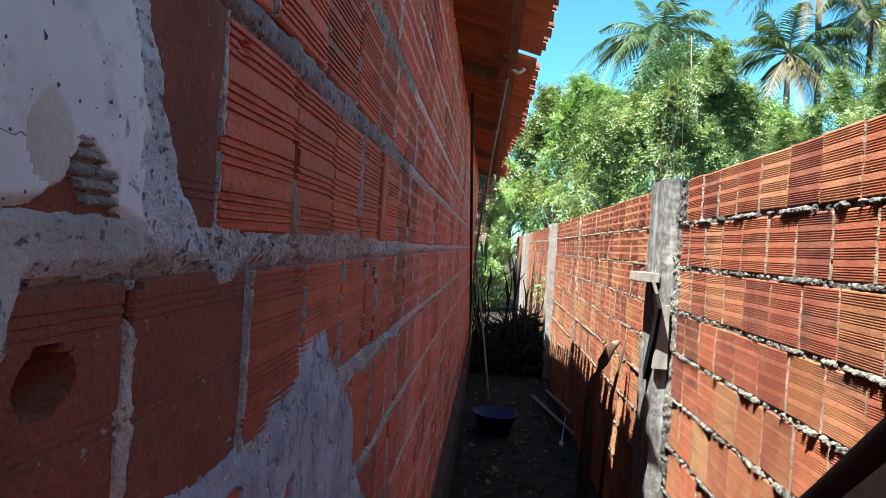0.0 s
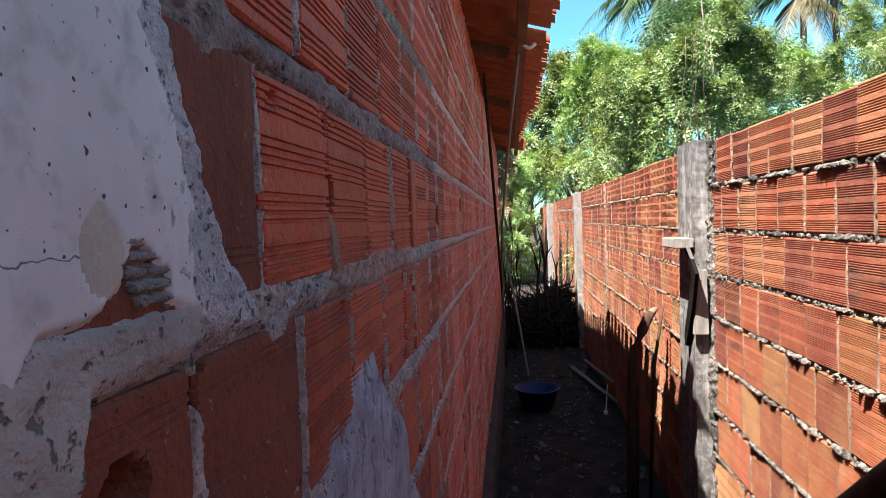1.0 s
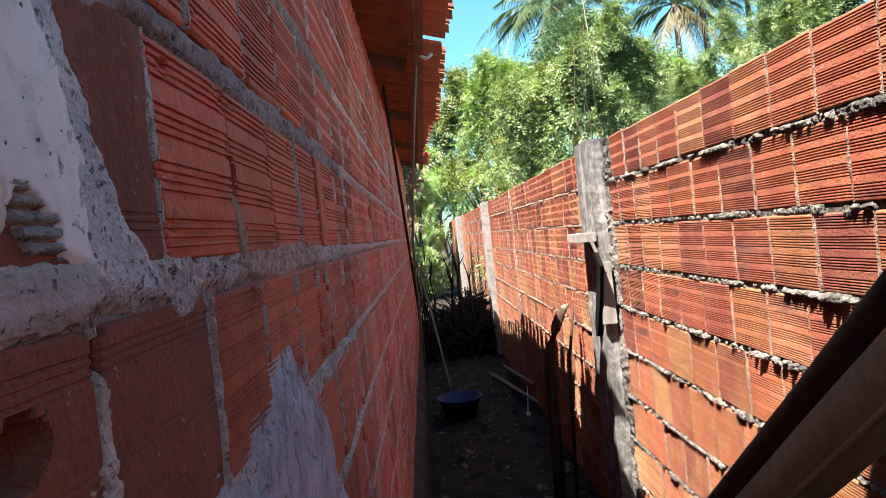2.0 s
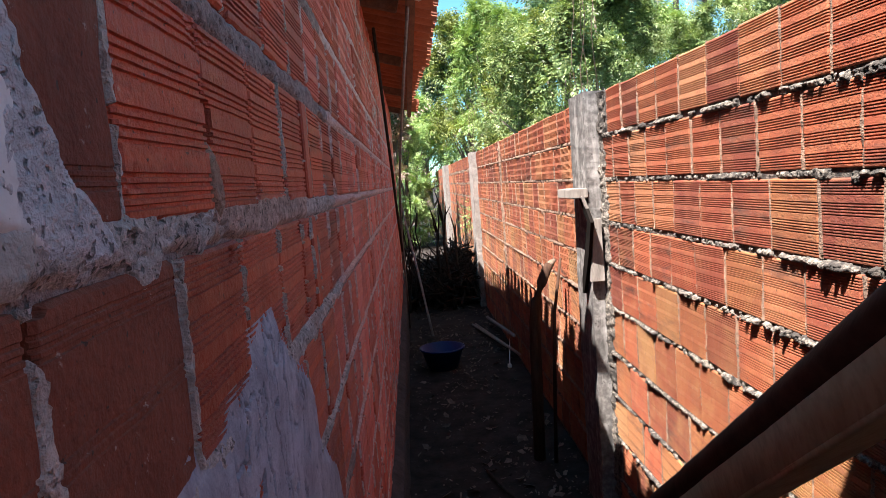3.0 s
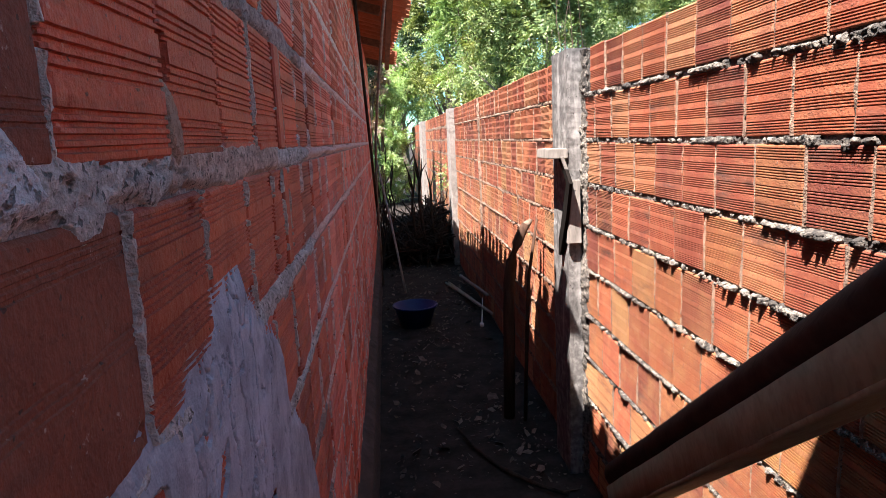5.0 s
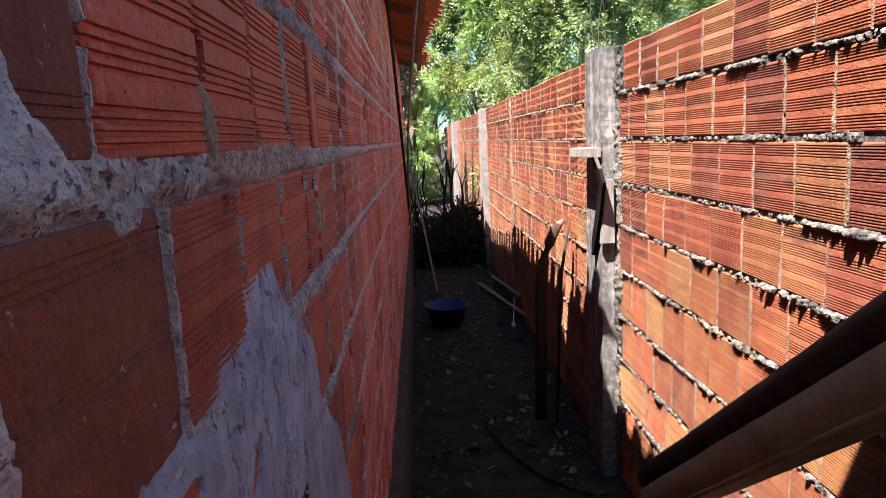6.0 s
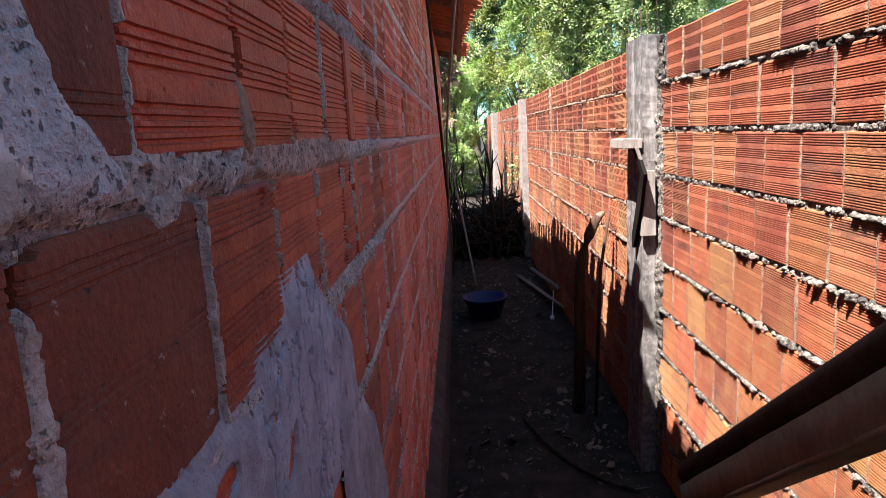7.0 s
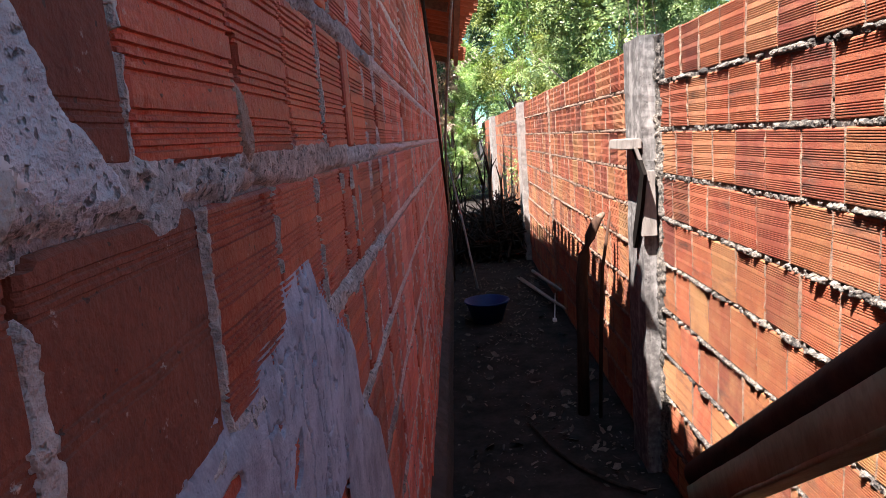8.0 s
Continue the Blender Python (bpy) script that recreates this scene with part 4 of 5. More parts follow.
rod("shaft", [(0.93, 3.88, 0.0), (0.965, 3.92, 0.65), (0.985, 3.94, 0.9), (1.05, 3.99, 1.22)], [0.012, 0.011, 0.010, 0.008], WOOD_BROWN, stick, 7)

# ---- things in the alley ----
basin = thing("blue_basin", "blue plastic basin standing on the ground in shade", "basin")


def basin_mesh():
    prof = [(0.0, 0.01), (0.13, 0.01), (0.19, 0.2), (0.21, 0.2), (0.21, 0.185), (0.195, 0.18), (0.135, 0.0), (0.0, 0.0)]
    verts, faces, n = [], [], 24
    for r, z in prof:
        for k in range(n):
            w = 2 * math.pi * k / n
            verts.append((r * math.cos(w), r * math.sin(w), z))
    for i in range(len(prof) - 1):
        for k in range(n):
            k2 = (k + 1) % n
            faces.append([i * n + k, i * n + k2, (i + 1) * n + k2, (i + 1) * n + k])
    return mesh_of("bowl", verts, faces, True)


bowl = part("bowl", basin_mesh(), BLUE, basin)
rim_line = [(0.205 * math.cos(2 * math.pi * k / 28), 0.205 * math.sin(2 * math.pi * k / 28), 0.196) for k in range(29)]
rod("rim", rim_line, [0.009] * 29, BLUE, bowl, 6, "rolled blue rim")
basin.matrix_basis = pose(0.37, 6.1, 0.0)

for a, b, r in (((0.80, 7.7, 0.03), (1.06, 5.9, 0.12), 0.012), ((0.84, 7.75, 0.02), (1.07, 6.0, 0.10), 0.012), ((1.0, 7.9, 0.06), (1.08, 6.3, 0.2), 0.018)):
    t = thing("loose_pole", "thin pale wooden pole lying along the foot of a wall", "pole", "poles lying on the ground")
    rod("pole", [a, b], [r, r], WOOD_GREY, t, 7)

leaner = thing("leaning_pole", "thin grey pole leaning on the house wall", "pole", "poles leaning on the house wall")
rod("pole", [(0.32, 7.4, 0.0), (0.195, 8.03, 0.74), (0.06, 8.66, 1.47)], [0.013, 0.013, 0.01], WOOD_GREY, leaner, 8)
leaner = thing("bent_pole", "long thin bent grey pole reaching from the ground to the eave", "pole", "poles leaning on the house wall")
rod("pole", [(0.06, 7.9, 0.0), (0.06, 7.6, 0.6), (0.065, 6.9, 1.2), (0.095, 6.0, 1.7), (0.14, 5.2, 2.03), (0.2, 4.3, 2.4), (0.255, 3.5, 2.69)], [0.013, 0.013, 0.012, 0.011, 0.01, 0.009, 0.009], WOOD_GREY, leaner, 8)
leaner = thing("leaning_pole", "thin dark pole leaning along the house wall", "pole", "poles leaning on the house wall")
rod("pole", [(0.06, 9.0, 0.0), (0.055, 7.27, 0.94), (0.05, 5.5, 1.88), (0.045, 4.05, 2.64)], [0.014, 0.013, 0.012, 0.01], TWIG, leaner, 8)
fallen = thing("fallen_branch", "thin crooked dry branch lying on the dark soil", "branch")
rod("branch", [(0.5, 3.85, 0.015), (0.581, 3.508, 0.03), (0.66, 3.34, 0.02), (0.724, 3.206, 0.035), (0.835, 3.079, 0.03), (0.95, 3.0, 0.02)], [0.006, 0.009, 0.01, 0.011, 0.011, 0.008], TWIG, fallen, 7)

scrap = thing("white_scrap", "small white plastic strip lying at the foot of the wall", "scrap")
rod("strip", [(0.968, 5.94, 0.012), (1.0, 6.12, 0.07), (1.045, 6.38, 0.15)], [0.006, 0.005, 0.004], WIRE, scrap, 6)
bm = bmesh.new()
box(bm, (0.95, 5.91, 0.0), (0.985, 5.95, 0.03), 0.004)
part("lump", bm, WIRE, scrap)

hook = thing("wire_hook", "bent pale wire hook hanging from the roof batten", "hook")
rod("wire", [(0.235 + 0.016 * q, 3.45, 2.705 - 0.03 * min(q, 2) - 0.022 * math.sin(max(q - 2, 0) * math.pi / 4)) for q in range(7)], [0.009] * 7, WIRE, hook, 6)

rod("clip", [(0.215, 3.45, 2.705), (0.24, 3.45, 2.705), (0.243, 3.45, 2.675), (0.236, 3.45, 2.655)], [0.006] * 4, WIRE, hook, 6)

# dead branches stacked at the alley's end
rng = random.Random(21)


def branch_bundle(n, x0, x1, y0, y1, hmin, hmax, lean):
    """Crooked upright branches with side shoots, as one mesh."""
    vs, fs, off = [], [], 0
    for _ in range(n):
        x, y, h = rng.uniform(x0, x1), rng.uniform(y0, y1), rng.uniform(hmin, hmax)
        pts = [Vector((x, y, 0.0))]
        dx, dy = rng.uniform(-lean, lean), rng.uniform(-lean, lean)
        for q in range(1, 6):
            pts.append(Vector((x + dx * h * q / 5 + rng.uniform(-0.04, 0.04), y + dy * h * q / 5 + rng.uniform(-0.05, 0.05), h * q / 5)))
        r = rng.uniform(0.008, 0.022)
        v, f = tube(pts, [r * (1 - 0.14 * q) for q in range(6)], 6)
        vs += v
        fs += [[i + off for i in g] for g in f]
        off += len(v)
        for _ in range(2):
            q = rng.randrange(2, 5)
            e = pts[q] + Vector((rng.uniform(-0.14, 0.14), rng.uniform(-0.2, 0.2), rng.uniform(0.2, 0.45)))
            v, f = tube([pts[q], (pts[q] + e) / 2 + Vector((0.02, 0, 0.03)), e], [r * 0.5, r * 0.4, r * 0.2], 5)
            vs += v
            fs += [[i + off for i in g] for g in f]
            off += len(v)
    return mesh_of("branches", vs, fs, True)


def brush_mesh(n):
    """A low tangle of dry twigs across the alley, higher along the block wall to stand in for its shadow."""
    vs, fs, off = [], [], 0
    for _ in range(n):
        x, y = rng.uniform(0.16, 1.02), rng.uniform(8.95, 10.9)
        top = (0.36 + 0.4 * x) * (1.1 - 0.5 * abs(y - 9.9)) * rng.uniform(0.75, 1.1)
        z = top * rng.random() ** 0.6
        way = Vector((rng.gauss(0, 0.6), rng.gauss(0, 0.7), rng.gauss(0.25, 0.45))).normalized() * rng.uniform(0.15, 0.4)
        c = Vector((x, y, max(z, 0.03)))
        ends = [c - way, c + Vector((rng.uniform(-0.05, 0.05), rng.uniform(-0.05, 0.05), rng.uniform(-0.03, 0.06))), c + way]
        for p in ends:
            p.x, p.z = min(max(p.x, 0.05), 1.04), max(p.z, 0.015)
        r = rng.uniform(0.006, 0.02)
        v, f = tube(ends, [r, r * 0.85, r * 0.5], 5)
        vs += v
        fs += [[i + off for i in g] for g in f]
        off += len(v)
    return mesh_of("brush", vs, fs, True)


# real twigs, heaped darker and higher by the block wall in place of shade
brush = part("brush_heap", brush_mesh(900), TWIG, None)
tagged(brush, "low tangle of dry twigs across the alley's end, its dark mass standing in for shadow", "brush", kind="stuff")
for foot, fork, tips in (((0.63, 9.05, 0.0), (0.605, 9.0, 1.2), ((0.515, 9.0, 1.64), (0.56, 9.05, 1.5), (0.65, 9.0, 1.46), (0.715, 8.95, 1.4))),
                         ((0.5, 9.15, 0.0), (0.52, 9.1, 1.05), ((0.42, 9.1, 1.43), (0.47, 9.15, 1.3), (0.545, 9.05, 1.38))),
                         ((0.78, 9.1, 0.0), (0.76, 9.0, 0.95), ((0.7, 9.0, 1.3), (0.8, 9.05, 1.22)))):
    snag = thing("dead_branch", "dark forked dead branch standing up from the brush", "branch", "dead branches at the alley's end")
    f, e = Vector(fork), Vector(foot)
    rod("stem", [e, e.lerp(f, 0.35) + Vector((0.02, 0, 0)), e.lerp(f, 0.7) - Vector((0.015, 0, 0)), f], [0.024, 0.022, 0.02, 0.016], TWIG, snag, 7)
    for k, tip in enumerate(tips):
        p = Vector(tip)
        rod("fork", [f - Vector((0, 0, 0.06 * k)), f.lerp(p, 0.5) + Vector((0.018 * (-1) ** k, 0.01, -0.02)), p], [0.013, 0.011, 0.005], TWIG, snag, 6)
pile = part("stick_pile", branch_bundle(13, 0.02, 0.24, 8.6, 10.5, 0.6, 1.85, 0.06), TWIG, None)
tagged(pile, "dark upright sticks stacked against the house corner", "sticks", kind="stuff")


def litter_mesh(n):
    """Torn leaves, chips and crumbs of many sizes, thicker in patches."""
    r = np.random.RandomState(3)
    P = np.stack([r.uniform(0.02, 1.06, 5 * n), r.uniform(2.2, 12.0, 5 * n), np.zeros(5 * n)], -1)
    P = P[fbm(P[:, 0] * 3, P[:, 1] * 2, 44) + r.uniform(-0.25, 0.25, 5 * n) > 0.08][:n]
    n = len(P)
    P[:, 2] = 0.05 * fbm(P[:, 0] * 2.2, P[:, 1] * 2.2, 5) + 0.004 + 0.02 * r.rand(n)
    a, L = r.uniform(0, 6.28, n), np.clip(0.010 * np.exp(0.65 * r.normal(size=n)), 0.004, 0.05)
    tilt = r.uniform(-0.7, 0.7, (n, 2))
    u = np.stack([np.cos(a), np.sin(a), tilt[:, 0]], -1)
    v = np.stack([-np.sin(a), np.cos(a), tilt[:, 1]], -1)
    rim = []
    for k in range(5):
        w = 2 * math.pi * k / 5 + r.uniform(-0.4, 0.4, n)
        d = L * r.uniform(0.45, 1.2, n)
        rim.append(P + u * (d * np.cos(w))[:, None] + v * (0.6 * d * np.sin(w))[:, None])
    return mesh_of("litter", np.stack(rim, 1).reshape(-1, 3), np.arange(5 * n).reshape(n, 5))


litter = part("leaf_litter", litter_mesh(3200), DEAD_LEAF, None)
tagged(litter, "dry leaves scattered over the dark alley ground", "leaves", kind="stuff")

# ---- trees beyond the wall ----
def sprays(r, centres, radii, count, length, leaf, pairs, droop=0.5, rise=0.0):
    """Feathery sprays set in clumps, their leaflets in two flat rows along the stalk: verts and faces."""
    k = r.randint(0, len(centres), count)
    d = r.normal(size=(count, 3))
    d /= np.linalg.norm(d, axis=1)[:, None]
    base = centres[k] + d * np.array([1.0, 1.0, 0.6]) * radii[k][:, None] * r.uniform(0.2, 1.0, count)[:, None] ** 0.5
    way = d + r.normal(size=(count, 3)) * 0.45
    way[:, 2] += r.uniform(-droop, droop * 1.2, count) + rise
    way /= np.linalg.norm(way, axis=1)[:, None]
    L = length * r.uniform(0.6, 1.25, count)
    face = r.normal(size=(count, 3)) * 0.45 + d * 0.5 + np.array([0.0, 0.0, 0.8])
    side = np.cross(way, face)
    side /= np.linalg.norm(side, axis=1)[:, None] + 1e-9
    face = np.cross(side, way)
    out = []
    for p in range(pairs):
        t = (p + 0.4) / pairs
        c = base + way * (L * t)[:, None]
        c[:, 2] -= max(droop, 0.0) * 0.45 * L * t * t
        for s in (-1, 1):
            lw = side * s + way * 0.5 + r.normal(size=(count, 3)) * 0.16
            lw[:, 2] -= 0.22
            lw /= np.linalg.norm(lw, axis=1)[:, None]
            ls = leaf * r.uniform(0.75, 1.2, count) * (1.15 - 0.5 * t)
            wd = np.cross(lw, face + r.normal(size=(count, 3)) * 0.25)
            wd /= np.linalg.norm(wd, axis=1)[:, None] + 1e-9
            mid = c + lw * (ls * 0.45)[:, None]
            hw = wd * (ls * 0.23)[:, None]
            tip = c + lw * ls[:, None]
            tip[:, 2] -= 0.12 * ls
            out.append(np.stack([c, mid - hw, tip, mid + hw], 1))
    verts = np.concatenate(out).reshape(-1, 3)
    n = len(verts) // 4
    return verts, np.arange(4 * n).reshape(n, 4)


def tree(x, y, height, spread, seed, material, count=3900, leaf=0.06, length=0.28, low=0.25, label="", pairs=6):
    r = np.random.RandomState(seed)
    t = thing("tree", label or "leafy green tree with fine drooping foliage behind the wall", "tree", "trees beyond the wall")
    lean = r.uniform(-0.25, 0.25, 2)
    trunk = [(x + lean[0] * q, y + lean[1] * q + 0.08 * math.sin(q * 9), height * 0.75 * q) for q in np.linspace(0, 1, 7)]
    rod("trunk", trunk, [0.14 * (1 - 0.75 * q) * height / 5 for q in np.linspace(0, 1, 7)], BARK, t, 8)
    centres, radii = [], []
    vs, fs, off = [], [], 0
    for k in range(20):
        q = r.uniform(low, 1.0)
        a = r.uniform(0, 6.28)
        w = spread * (0.35 + 0.65 * math.sin(min(1.0, (1.08 - q) * 1.7) * 1.5)) * r.uniform(0.45, 1.0)
        c = np.array([x + lean[0] + w * math.cos(a), y + lean[1] + w * math.sin(a), height * q])
        centres.append(c)
        radii.append(spread * r.uniform(0.17, 0.33))
        s = trunk[min(6, max(1, int(q * 5)))]
        m = [(s[i] * 0.5 + c[i] * 0.5 + (0.15 if i == 2 else 0)) for i in range(3)]
        v, f = tube([s, m, tuple(c)], [0.045 * height / 5, 0.03 * height / 5, 0.008], 5)
        vs += v
        fs += [[i + off for i in g] for g in f]
        off += len(v)
    part("branchwork", mesh_of("branchwork", vs, fs, True), BARK, t)
    for k in range(9):
        a, w = r.uniform(0, 6.28), spread * r.uniform(0.1, 0.75)
        c = np.array([x + lean[0] + w * math.cos(a), y + lean[1] + w * math.sin(a), height * r.uniform(0.9, 1.08) - 0.25 * w])
        for q in range(4):
            centres.append(c + np.array([r.uniform(-0.06, 0.06), r.uniform(-0.06, 0.06), 0.14 * q * height / 4]))
            radii.append(0.13 - 0.022 * q)
    v, f = sprays(r, np.array(centres), np.array(radii), count, length, leaf, 4 if leaf >= 0.1 else pairs)
    tops = np.array([c + np.array([0.0, 0.0, 0.1]) for c in centres[:20] if c[2] > height * 0.7])
    v2, f2 = sprays(r, tops, np.full(len(tops), 0.12), 34, 0.75, leaf * 1.25, 9, 0.25, 1.5)
    part("crown", mesh_of("crown", np.concatenate([v, v2]), np.concatenate([f, f2 + len(v)])), material, t)
    return t


tree(2.5, 9.5, 3.6, 1.3, 1, LEAF, label="leafy green tree rising just behind the block wall")
tree(1.95, 13.0, 4.6, 1.05, 2, LEAF_LIME, low=0.5, label="pale lime-green tree at the end of the alley")
tree(3.7, 11.5, 4.6, 1.4, 3, LEAF)
tree(2.15, 11.2, 3.7, 0.75, 17, LEAF_OLIVE, count=2400, low=0.6, label="olive-green bush leaning over the block wall")
tree(5.3, 12.5, 3.9, 1.5, 4, LEAF)
tree(7.6, 12.5, 5.3, 1.6, 5, LEAF)
tree(0.3, 20.6, 3.9, 1.25, 6, LEAF_HEDGE, count=5200, low=0.08, leaf=0.08, length=0.34, label="low bright green bush closing the alley's end")
tree(1.0, 24.5, 5.6, 2.4, 7, LEAF_DEEP, low=0.1, leaf=0.11, length=0.5)
tree(2.1, 18.5, 5.4, 1.15, 41, LEAF_OLIVE, count=3600, low=0.45, leaf=0.1, length=0.4, label="olive-green tree beyond the far end of the block wall")
tree(4.0, 15.5, 6.0, 1.5, 8, LEAF_DEEP, leaf=0.1, length=0.45)
tree(6.9, 16.5, 4.9, 2.0, 9, LEAF_LIME, leaf=0.1, length=0.45)
tree(10.4, 17.0, 6.4, 2.2, 10, LEAF_DEEP, leaf=0.11, length=0.5)
tree(-2.0, 17.0, 5.0, 2.2, 12, LEAF_DEEP, low=0.1, leaf=0.11, length=0.5)
tree(11.5, 14.0, 6.0, 2.2, 13, LEAF, leaf=0.1, length=0.45)


def palm(x, y, height, seed, fronds=24, reach=2.9, lean=(0.4, 0.2)):
    r = random.Random(seed)
    t = thing("coconut_palm", "tall coconut palm with feathery arching fronds", "palm tree", "coconut palms behind the trees")
    top = Vector((x, y, height))
    rod("trunk", [(x - lean[0] * (1 - q) ** 2, y - lean[1] * (1 - q) ** 2, height * q) for q in np.linspace(0, 1, 9)],
        [0.16 - 0.06 * q for q in np.linspace(0, 1, 9)], PALM_BARK, t, 10)
    for k in range(fronds):
        a = k * 2.4 + r.uniform(-0.5, 0.5)
        rise = r.uniform(-0.9, -0.3) if k % 5 == 0 else r.uniform(-0.1, 1.35)
        L = reach * r.uniform(0.8, 1.15)
        h = Vector((math.cos(a), math.sin(a), 0))
        twist = r.uniform(-0.25, 0.25)
        perp = h.cross(Vector((0, 0, 1)))
        pts = []
        for q in range(13):
            s = q / 12
            pts.append(top + h * L * s * (math.cos(rise) * 0.9 + 0.12) + perp * twist * L * s * s + Vector((0, 0, L * (s * math.sin(rise) - (0.3 + 0.4 * math.cos(rise)) * s ** 2.3))))
        vs, fs = tube(pts, [0.035 * (1 - 0.9 * q / 12) for q in range(13)], 4)
        for q in range(46):
            s = 0.14 + 0.86 * q / 46
            i = min(11, int(s * 12))
            p = pts[i].lerp(pts[i + 1], s * 12 - i)
            d = (pts[i + 1] - pts[i]).normalized()
            ll = (0.72 * math.sin(math.pi * min(1, 0.22 + 0.78 * s)) + 0.12) * reach / 3.2 * r.uniform(0.75, 1.1)
            for side in (-1, 1):
                w = (perp * side * 0.7 + d * 0.6 + Vector((r.uniform(-0.12, 0.12), r.uniform(-0.12, 0.12), -0.4 + r.uniform(-0.15, 0.15)))).normalized()
                b = len(vs)
                e = d * 0.02
                vs += [tuple(p - e), tuple(p + e), tuple(p + w * ll * 0.6 + e * 0.8), tuple(p + w * ll + Vector((0, 0, -0.22 * ll))), tuple(p + w * ll * 0.6 - e * 0.8)]
                fs.append([b, b + 1, b + 2, b + 3, b + 4])
        dry = rise < -0.45
        part("frond", mesh_of("frond", vs, fs), PALM_DRY if dry else PALM_LEAF, t, "dry straw-coloured frond" if dry else "")
    return t


palm(6.2, 26.0, 10.3, 1, reach=3.2)
palm(11.15, 26.0, 9.9, 2, reach=3.1, lean=(-0.5, 0.3))
palm(14.4, 26.5, 11.6, 3, reach=3.3, lean=(0.9, 0.3))
palm(12.1, 26.0, 13.6, 4, reach=3.2, lean=(-1.4, 0.0))
# the first two trees are hidden helpers, added to shade the alley's far end
tree(-0.95, 9.7, 4.9, 0.75, 18, LEAF_DEEP, count=3000, low=0.68, leaf=0.1, label="dark green young tree added out of view behind the house corner to cast shade")
tree(-1.65, 9.85, 5.8, 1.35, 14, LEAF_DEEP, count=4200, low=0.64, leaf=0.11, label="dark green tree added out of view behind the house corner to cast shade")
tree(-0.3, 11.5, 4.1, 0.55, 31, LEAF_DEEP, count=2600, low=0.68, label="dark green tree overhanging the alley's end")
tree(0.0, 18.0, 3.2, 0.62, 15, LEAF_HEDGE, count=3600, low=0.04, leaf=0.075, length=0.3, label="low lime-green bush closing the alley's end")

tree(-0.28, 13.4, 3.1, 0.34, 37, LEAF_DRY, count=900, low=0.62, leaf=0.07, length=0.24, label="small tree with pale withered leaves beyond the house corner")

sapling = thing("bare_sapling", "thin leafless grey saplings rising among the trees", "sapling")
for foot, bend, tip in (((3.5, 11.0, 0.0), (3.35, 11.0, 2.9), (3.15, 11.0, 4.65)), ((3.55, 11.1, 0.0), (3.42, 11.05, 3.2), (3.26, 11.0, 5.4)), ((3.3, 10.9, 0.0), (3.2, 10.9, 2.8), (2.98, 10.9, 4.5))):
    rod("stem", [foot, bend, tip], [0.03, 0.018, 0.006], BARK, sapling, 6)

# ---- single blocks, last ----
near, rest = [], []
simple = [brick_mesh("simple_block", 0.189, 0.18, 0.05, 60 + k, per=3, segs=1, wob=0.0012, depth=0.0046, pitch=0.011) for k in range(3)]
plain_block = brick_mesh("plain_block", 0.189, 0.18, 0.05, 70, groups=(), segs=1)
for k, (me, m, y, c) in enumerate(east_far):
    batch = (k * 7919) % 100 < (0, 0, 8, 20, 45, 75, 85, 85, 85, 85)[c]
    if 1.2 < y < 6.6 and c < 9 and len(near) < 300:
        near.append((me, m, batch))
    else:
        rest.append((plain_block if y < 0.6 or y > 14 else simple[k % 3] if y > 8.8 or y < 1.0 or c == 9 else me, m, batch))
orange_shapes = {}
for me, m, batch in near:
    if batch:
        if me.name not in orange_shapes:
            orange_shapes[me.name] = me.copy()
            orange_shapes[me.name].materials.clear()
        me = orange_shapes[me.name]
    ob = part("brick", me, BRICK_ORANGE if batch else BRICK_RED, wall_east)
    ob.matrix_basis = m
for batch, stuff in ((False, BRICK_RED), (True, BRICK_ORANGE)):
    far = part("far_bricks", joined("far_bricks", [(me, m) for me, m, b in rest if b == batch]), stuff, wall_east)
    tagged(far, kind="stuff")
rest = []
west_simple = [brick_mesh("simple_block", 0.183, 0.168, 0.05, 80 + k, per=3, segs=1, wob=0.0014, depth=0.0022, pitch=0.008) for k in range(3)]
west_plain = brick_mesh("plain_block", 0.183, 0.168, 0.05, 90, groups=(), segs=1)
count = 0
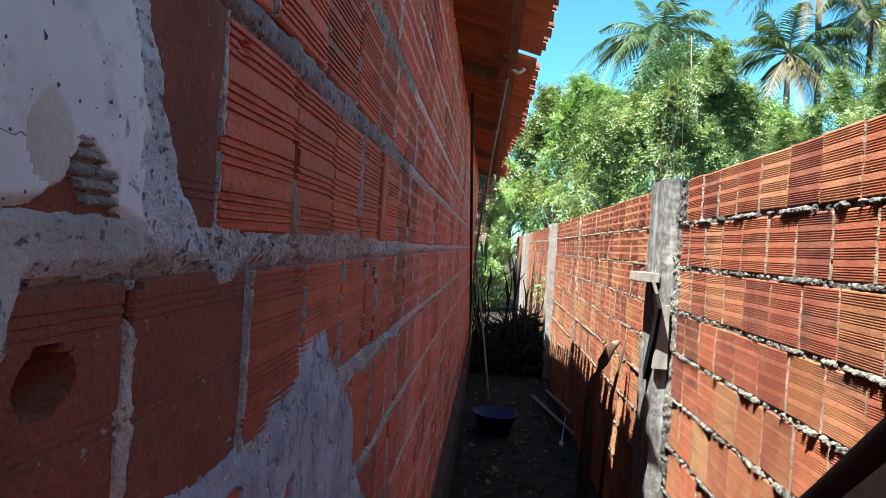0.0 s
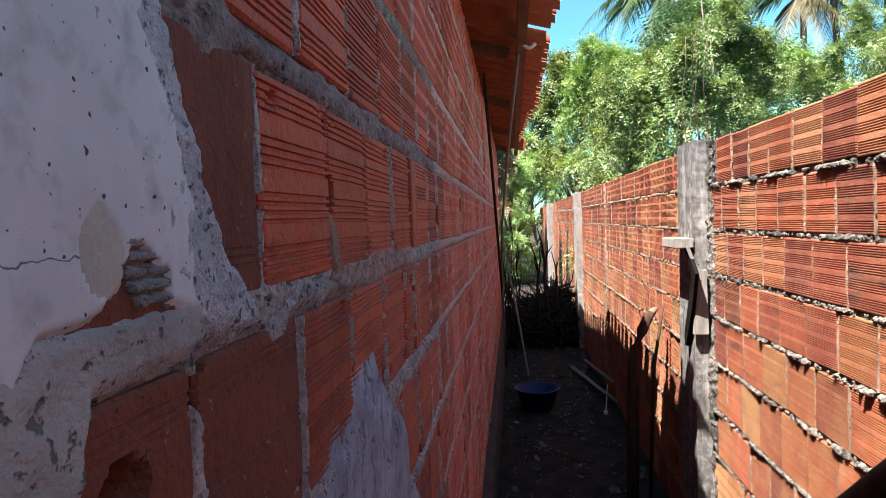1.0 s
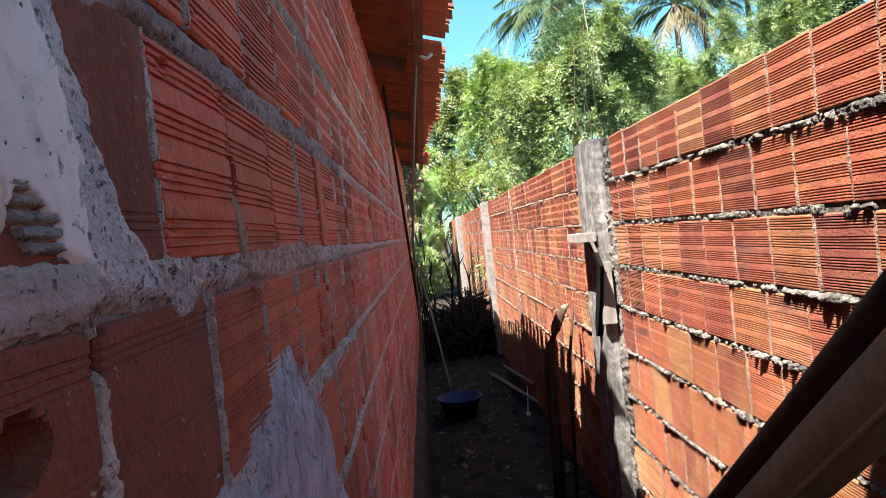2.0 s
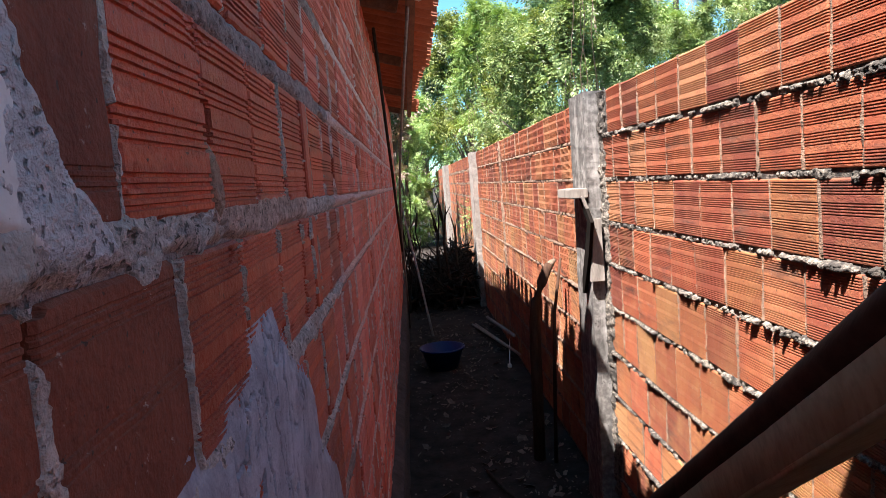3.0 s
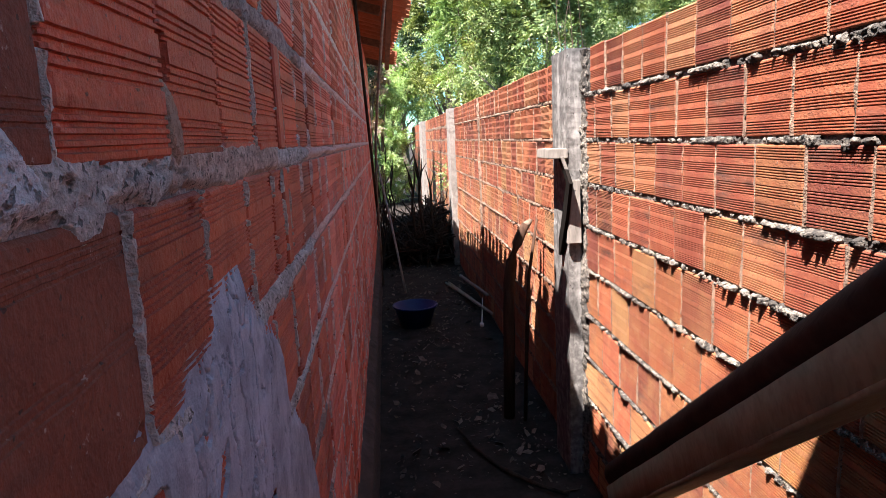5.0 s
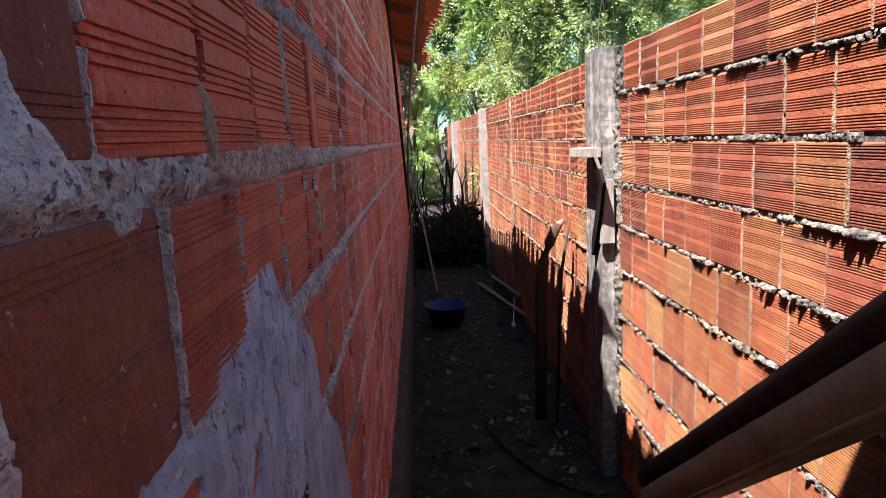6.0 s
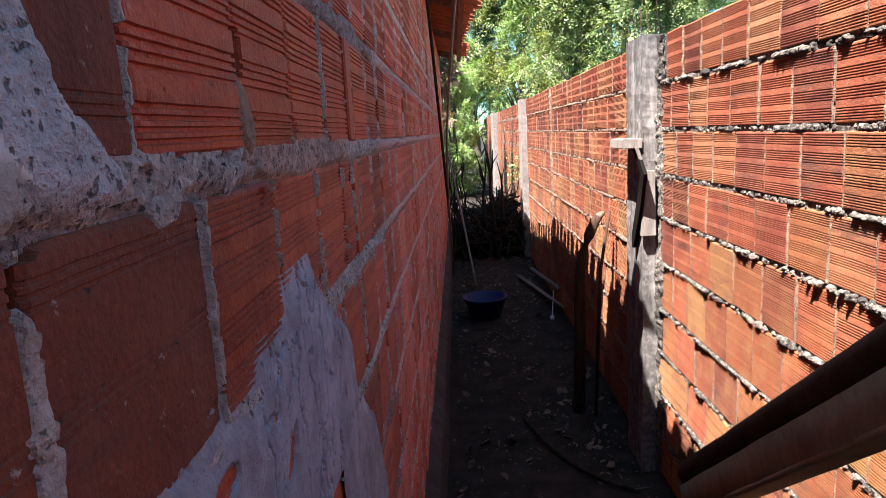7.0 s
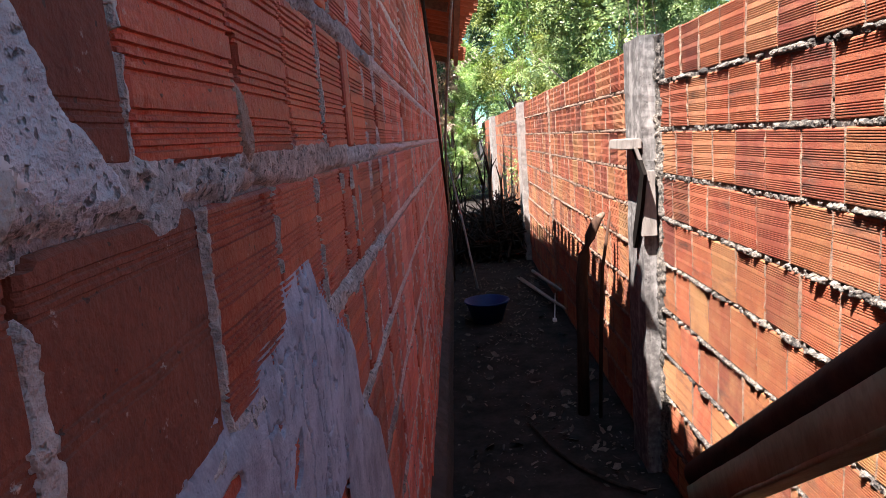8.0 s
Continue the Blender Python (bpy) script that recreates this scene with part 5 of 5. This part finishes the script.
for i, (c, a, b, z0, z1, m) in enumerate(west_pieces):
    w, h = b - a - 0.009, z1 - z0
    if 0.0 < b and a < 1.4 and 5 <= c <= 10:
        mar = random.Random(i)
        chips = [(mar.choice((-1, 1)) * w * mar.uniform(0.3, 0.5), mar.choice((-1, 1)) * h * mar.uniform(0.3, 0.5), mar.uniform(0.006, 0.013), mar.uniform(0.005, 0.01), mar.uniform(0.002, 0.005)) for _ in range(mar.randrange(1, 5))] if c <= 7 or a > 0.5 else []
        bored = c == 7 and a < 0.372 < b
        dents = [(0.372 - (a + b) / 2, 1.634 - (z0 + z1) / 2, 0.02, 0.0135, 0.036)] if bored else []
        dents = dents if bored else chips
        dents = dents + ([(0.453 - (a + b) / 2, 1.684 - (z0 + z1) / 2, 0.0085, 0.007, 0.045)] if c == 7 and a < 0.47 and b > 0.44 else [])
        voids = [(0.755 - (a + b) / 2, 1.794 - (z0 + z1) / 2, 0.0075, 0.017, 0.046)] if c == 8 and a < 0.77 and b > 0.72 else []
        if a > 1.28 and b < 1.4:
            me = brick_mesh("brick", w, h, 0.05, 100 + i, groups=(), segs=4, wob=0.0016)
        elif c <= 7:
            me = brick_mesh("brick", w, h, 0.05, 100 + i, groups=(0.88, 0.62, 0.36, 0.12) if a > 0.6 else (0.88, 0.5), per=5 if a > 0.6 else 3, depth=0.0022 if a > 0.6 else 0.0012, segs=90 if bored else 40, wob=0.0022, pitch=0.006, rows=80 if bored else 34, dents=dents)
        elif c == 8 and a < 0.5:
            me = brick_mesh("brick", w, h, 0.05, 100 + i, groups=(0.16,), per=3, depth=0.001, segs=26, wob=0.002, pitch=0.0058, rows=24, dents=chips)
        else:
            me = brick_mesh("brick", w, h, 0.05, 100 + i, segs=44, wob=0.0014, depth=0.0026, pitch=0.0072, per=4 if mar.random() < 0.5 else 5, rows=24, dents=chips + voids)
        ob = part("brick", me, BRICK_BROWN if c == 7 and a < 0.6 or c == 8 and a < 0.5 else BRICK_HOUSE, wall_west)
        ob.matrix_basis = m
        count += 1
    else:
        me = west_shapes[i % 5]
        m2 = m @ Matrix.Diagonal((1, w / 0.183, h / 0.168, 1))
        if 1.2 < b < 5.0 and 3 <= c <= 11 and count < 290:
            ob = part("brick", me, BRICK_HOUSE if a < 1.4 else BRICK_DUSTY_LIT, wall_west)
            ob.matrix_basis = m2
            count += 1
        else:
            rest.append((west_plain if b < 0 or c < 3 else west_simple[i % 3] if a > 4 or c < 5 else me, m2))
far = part("far_bricks", joined("far_bricks", rest), BRICK_DUSTY_LIT, wall_west)
tagged(far, kind="stuff")
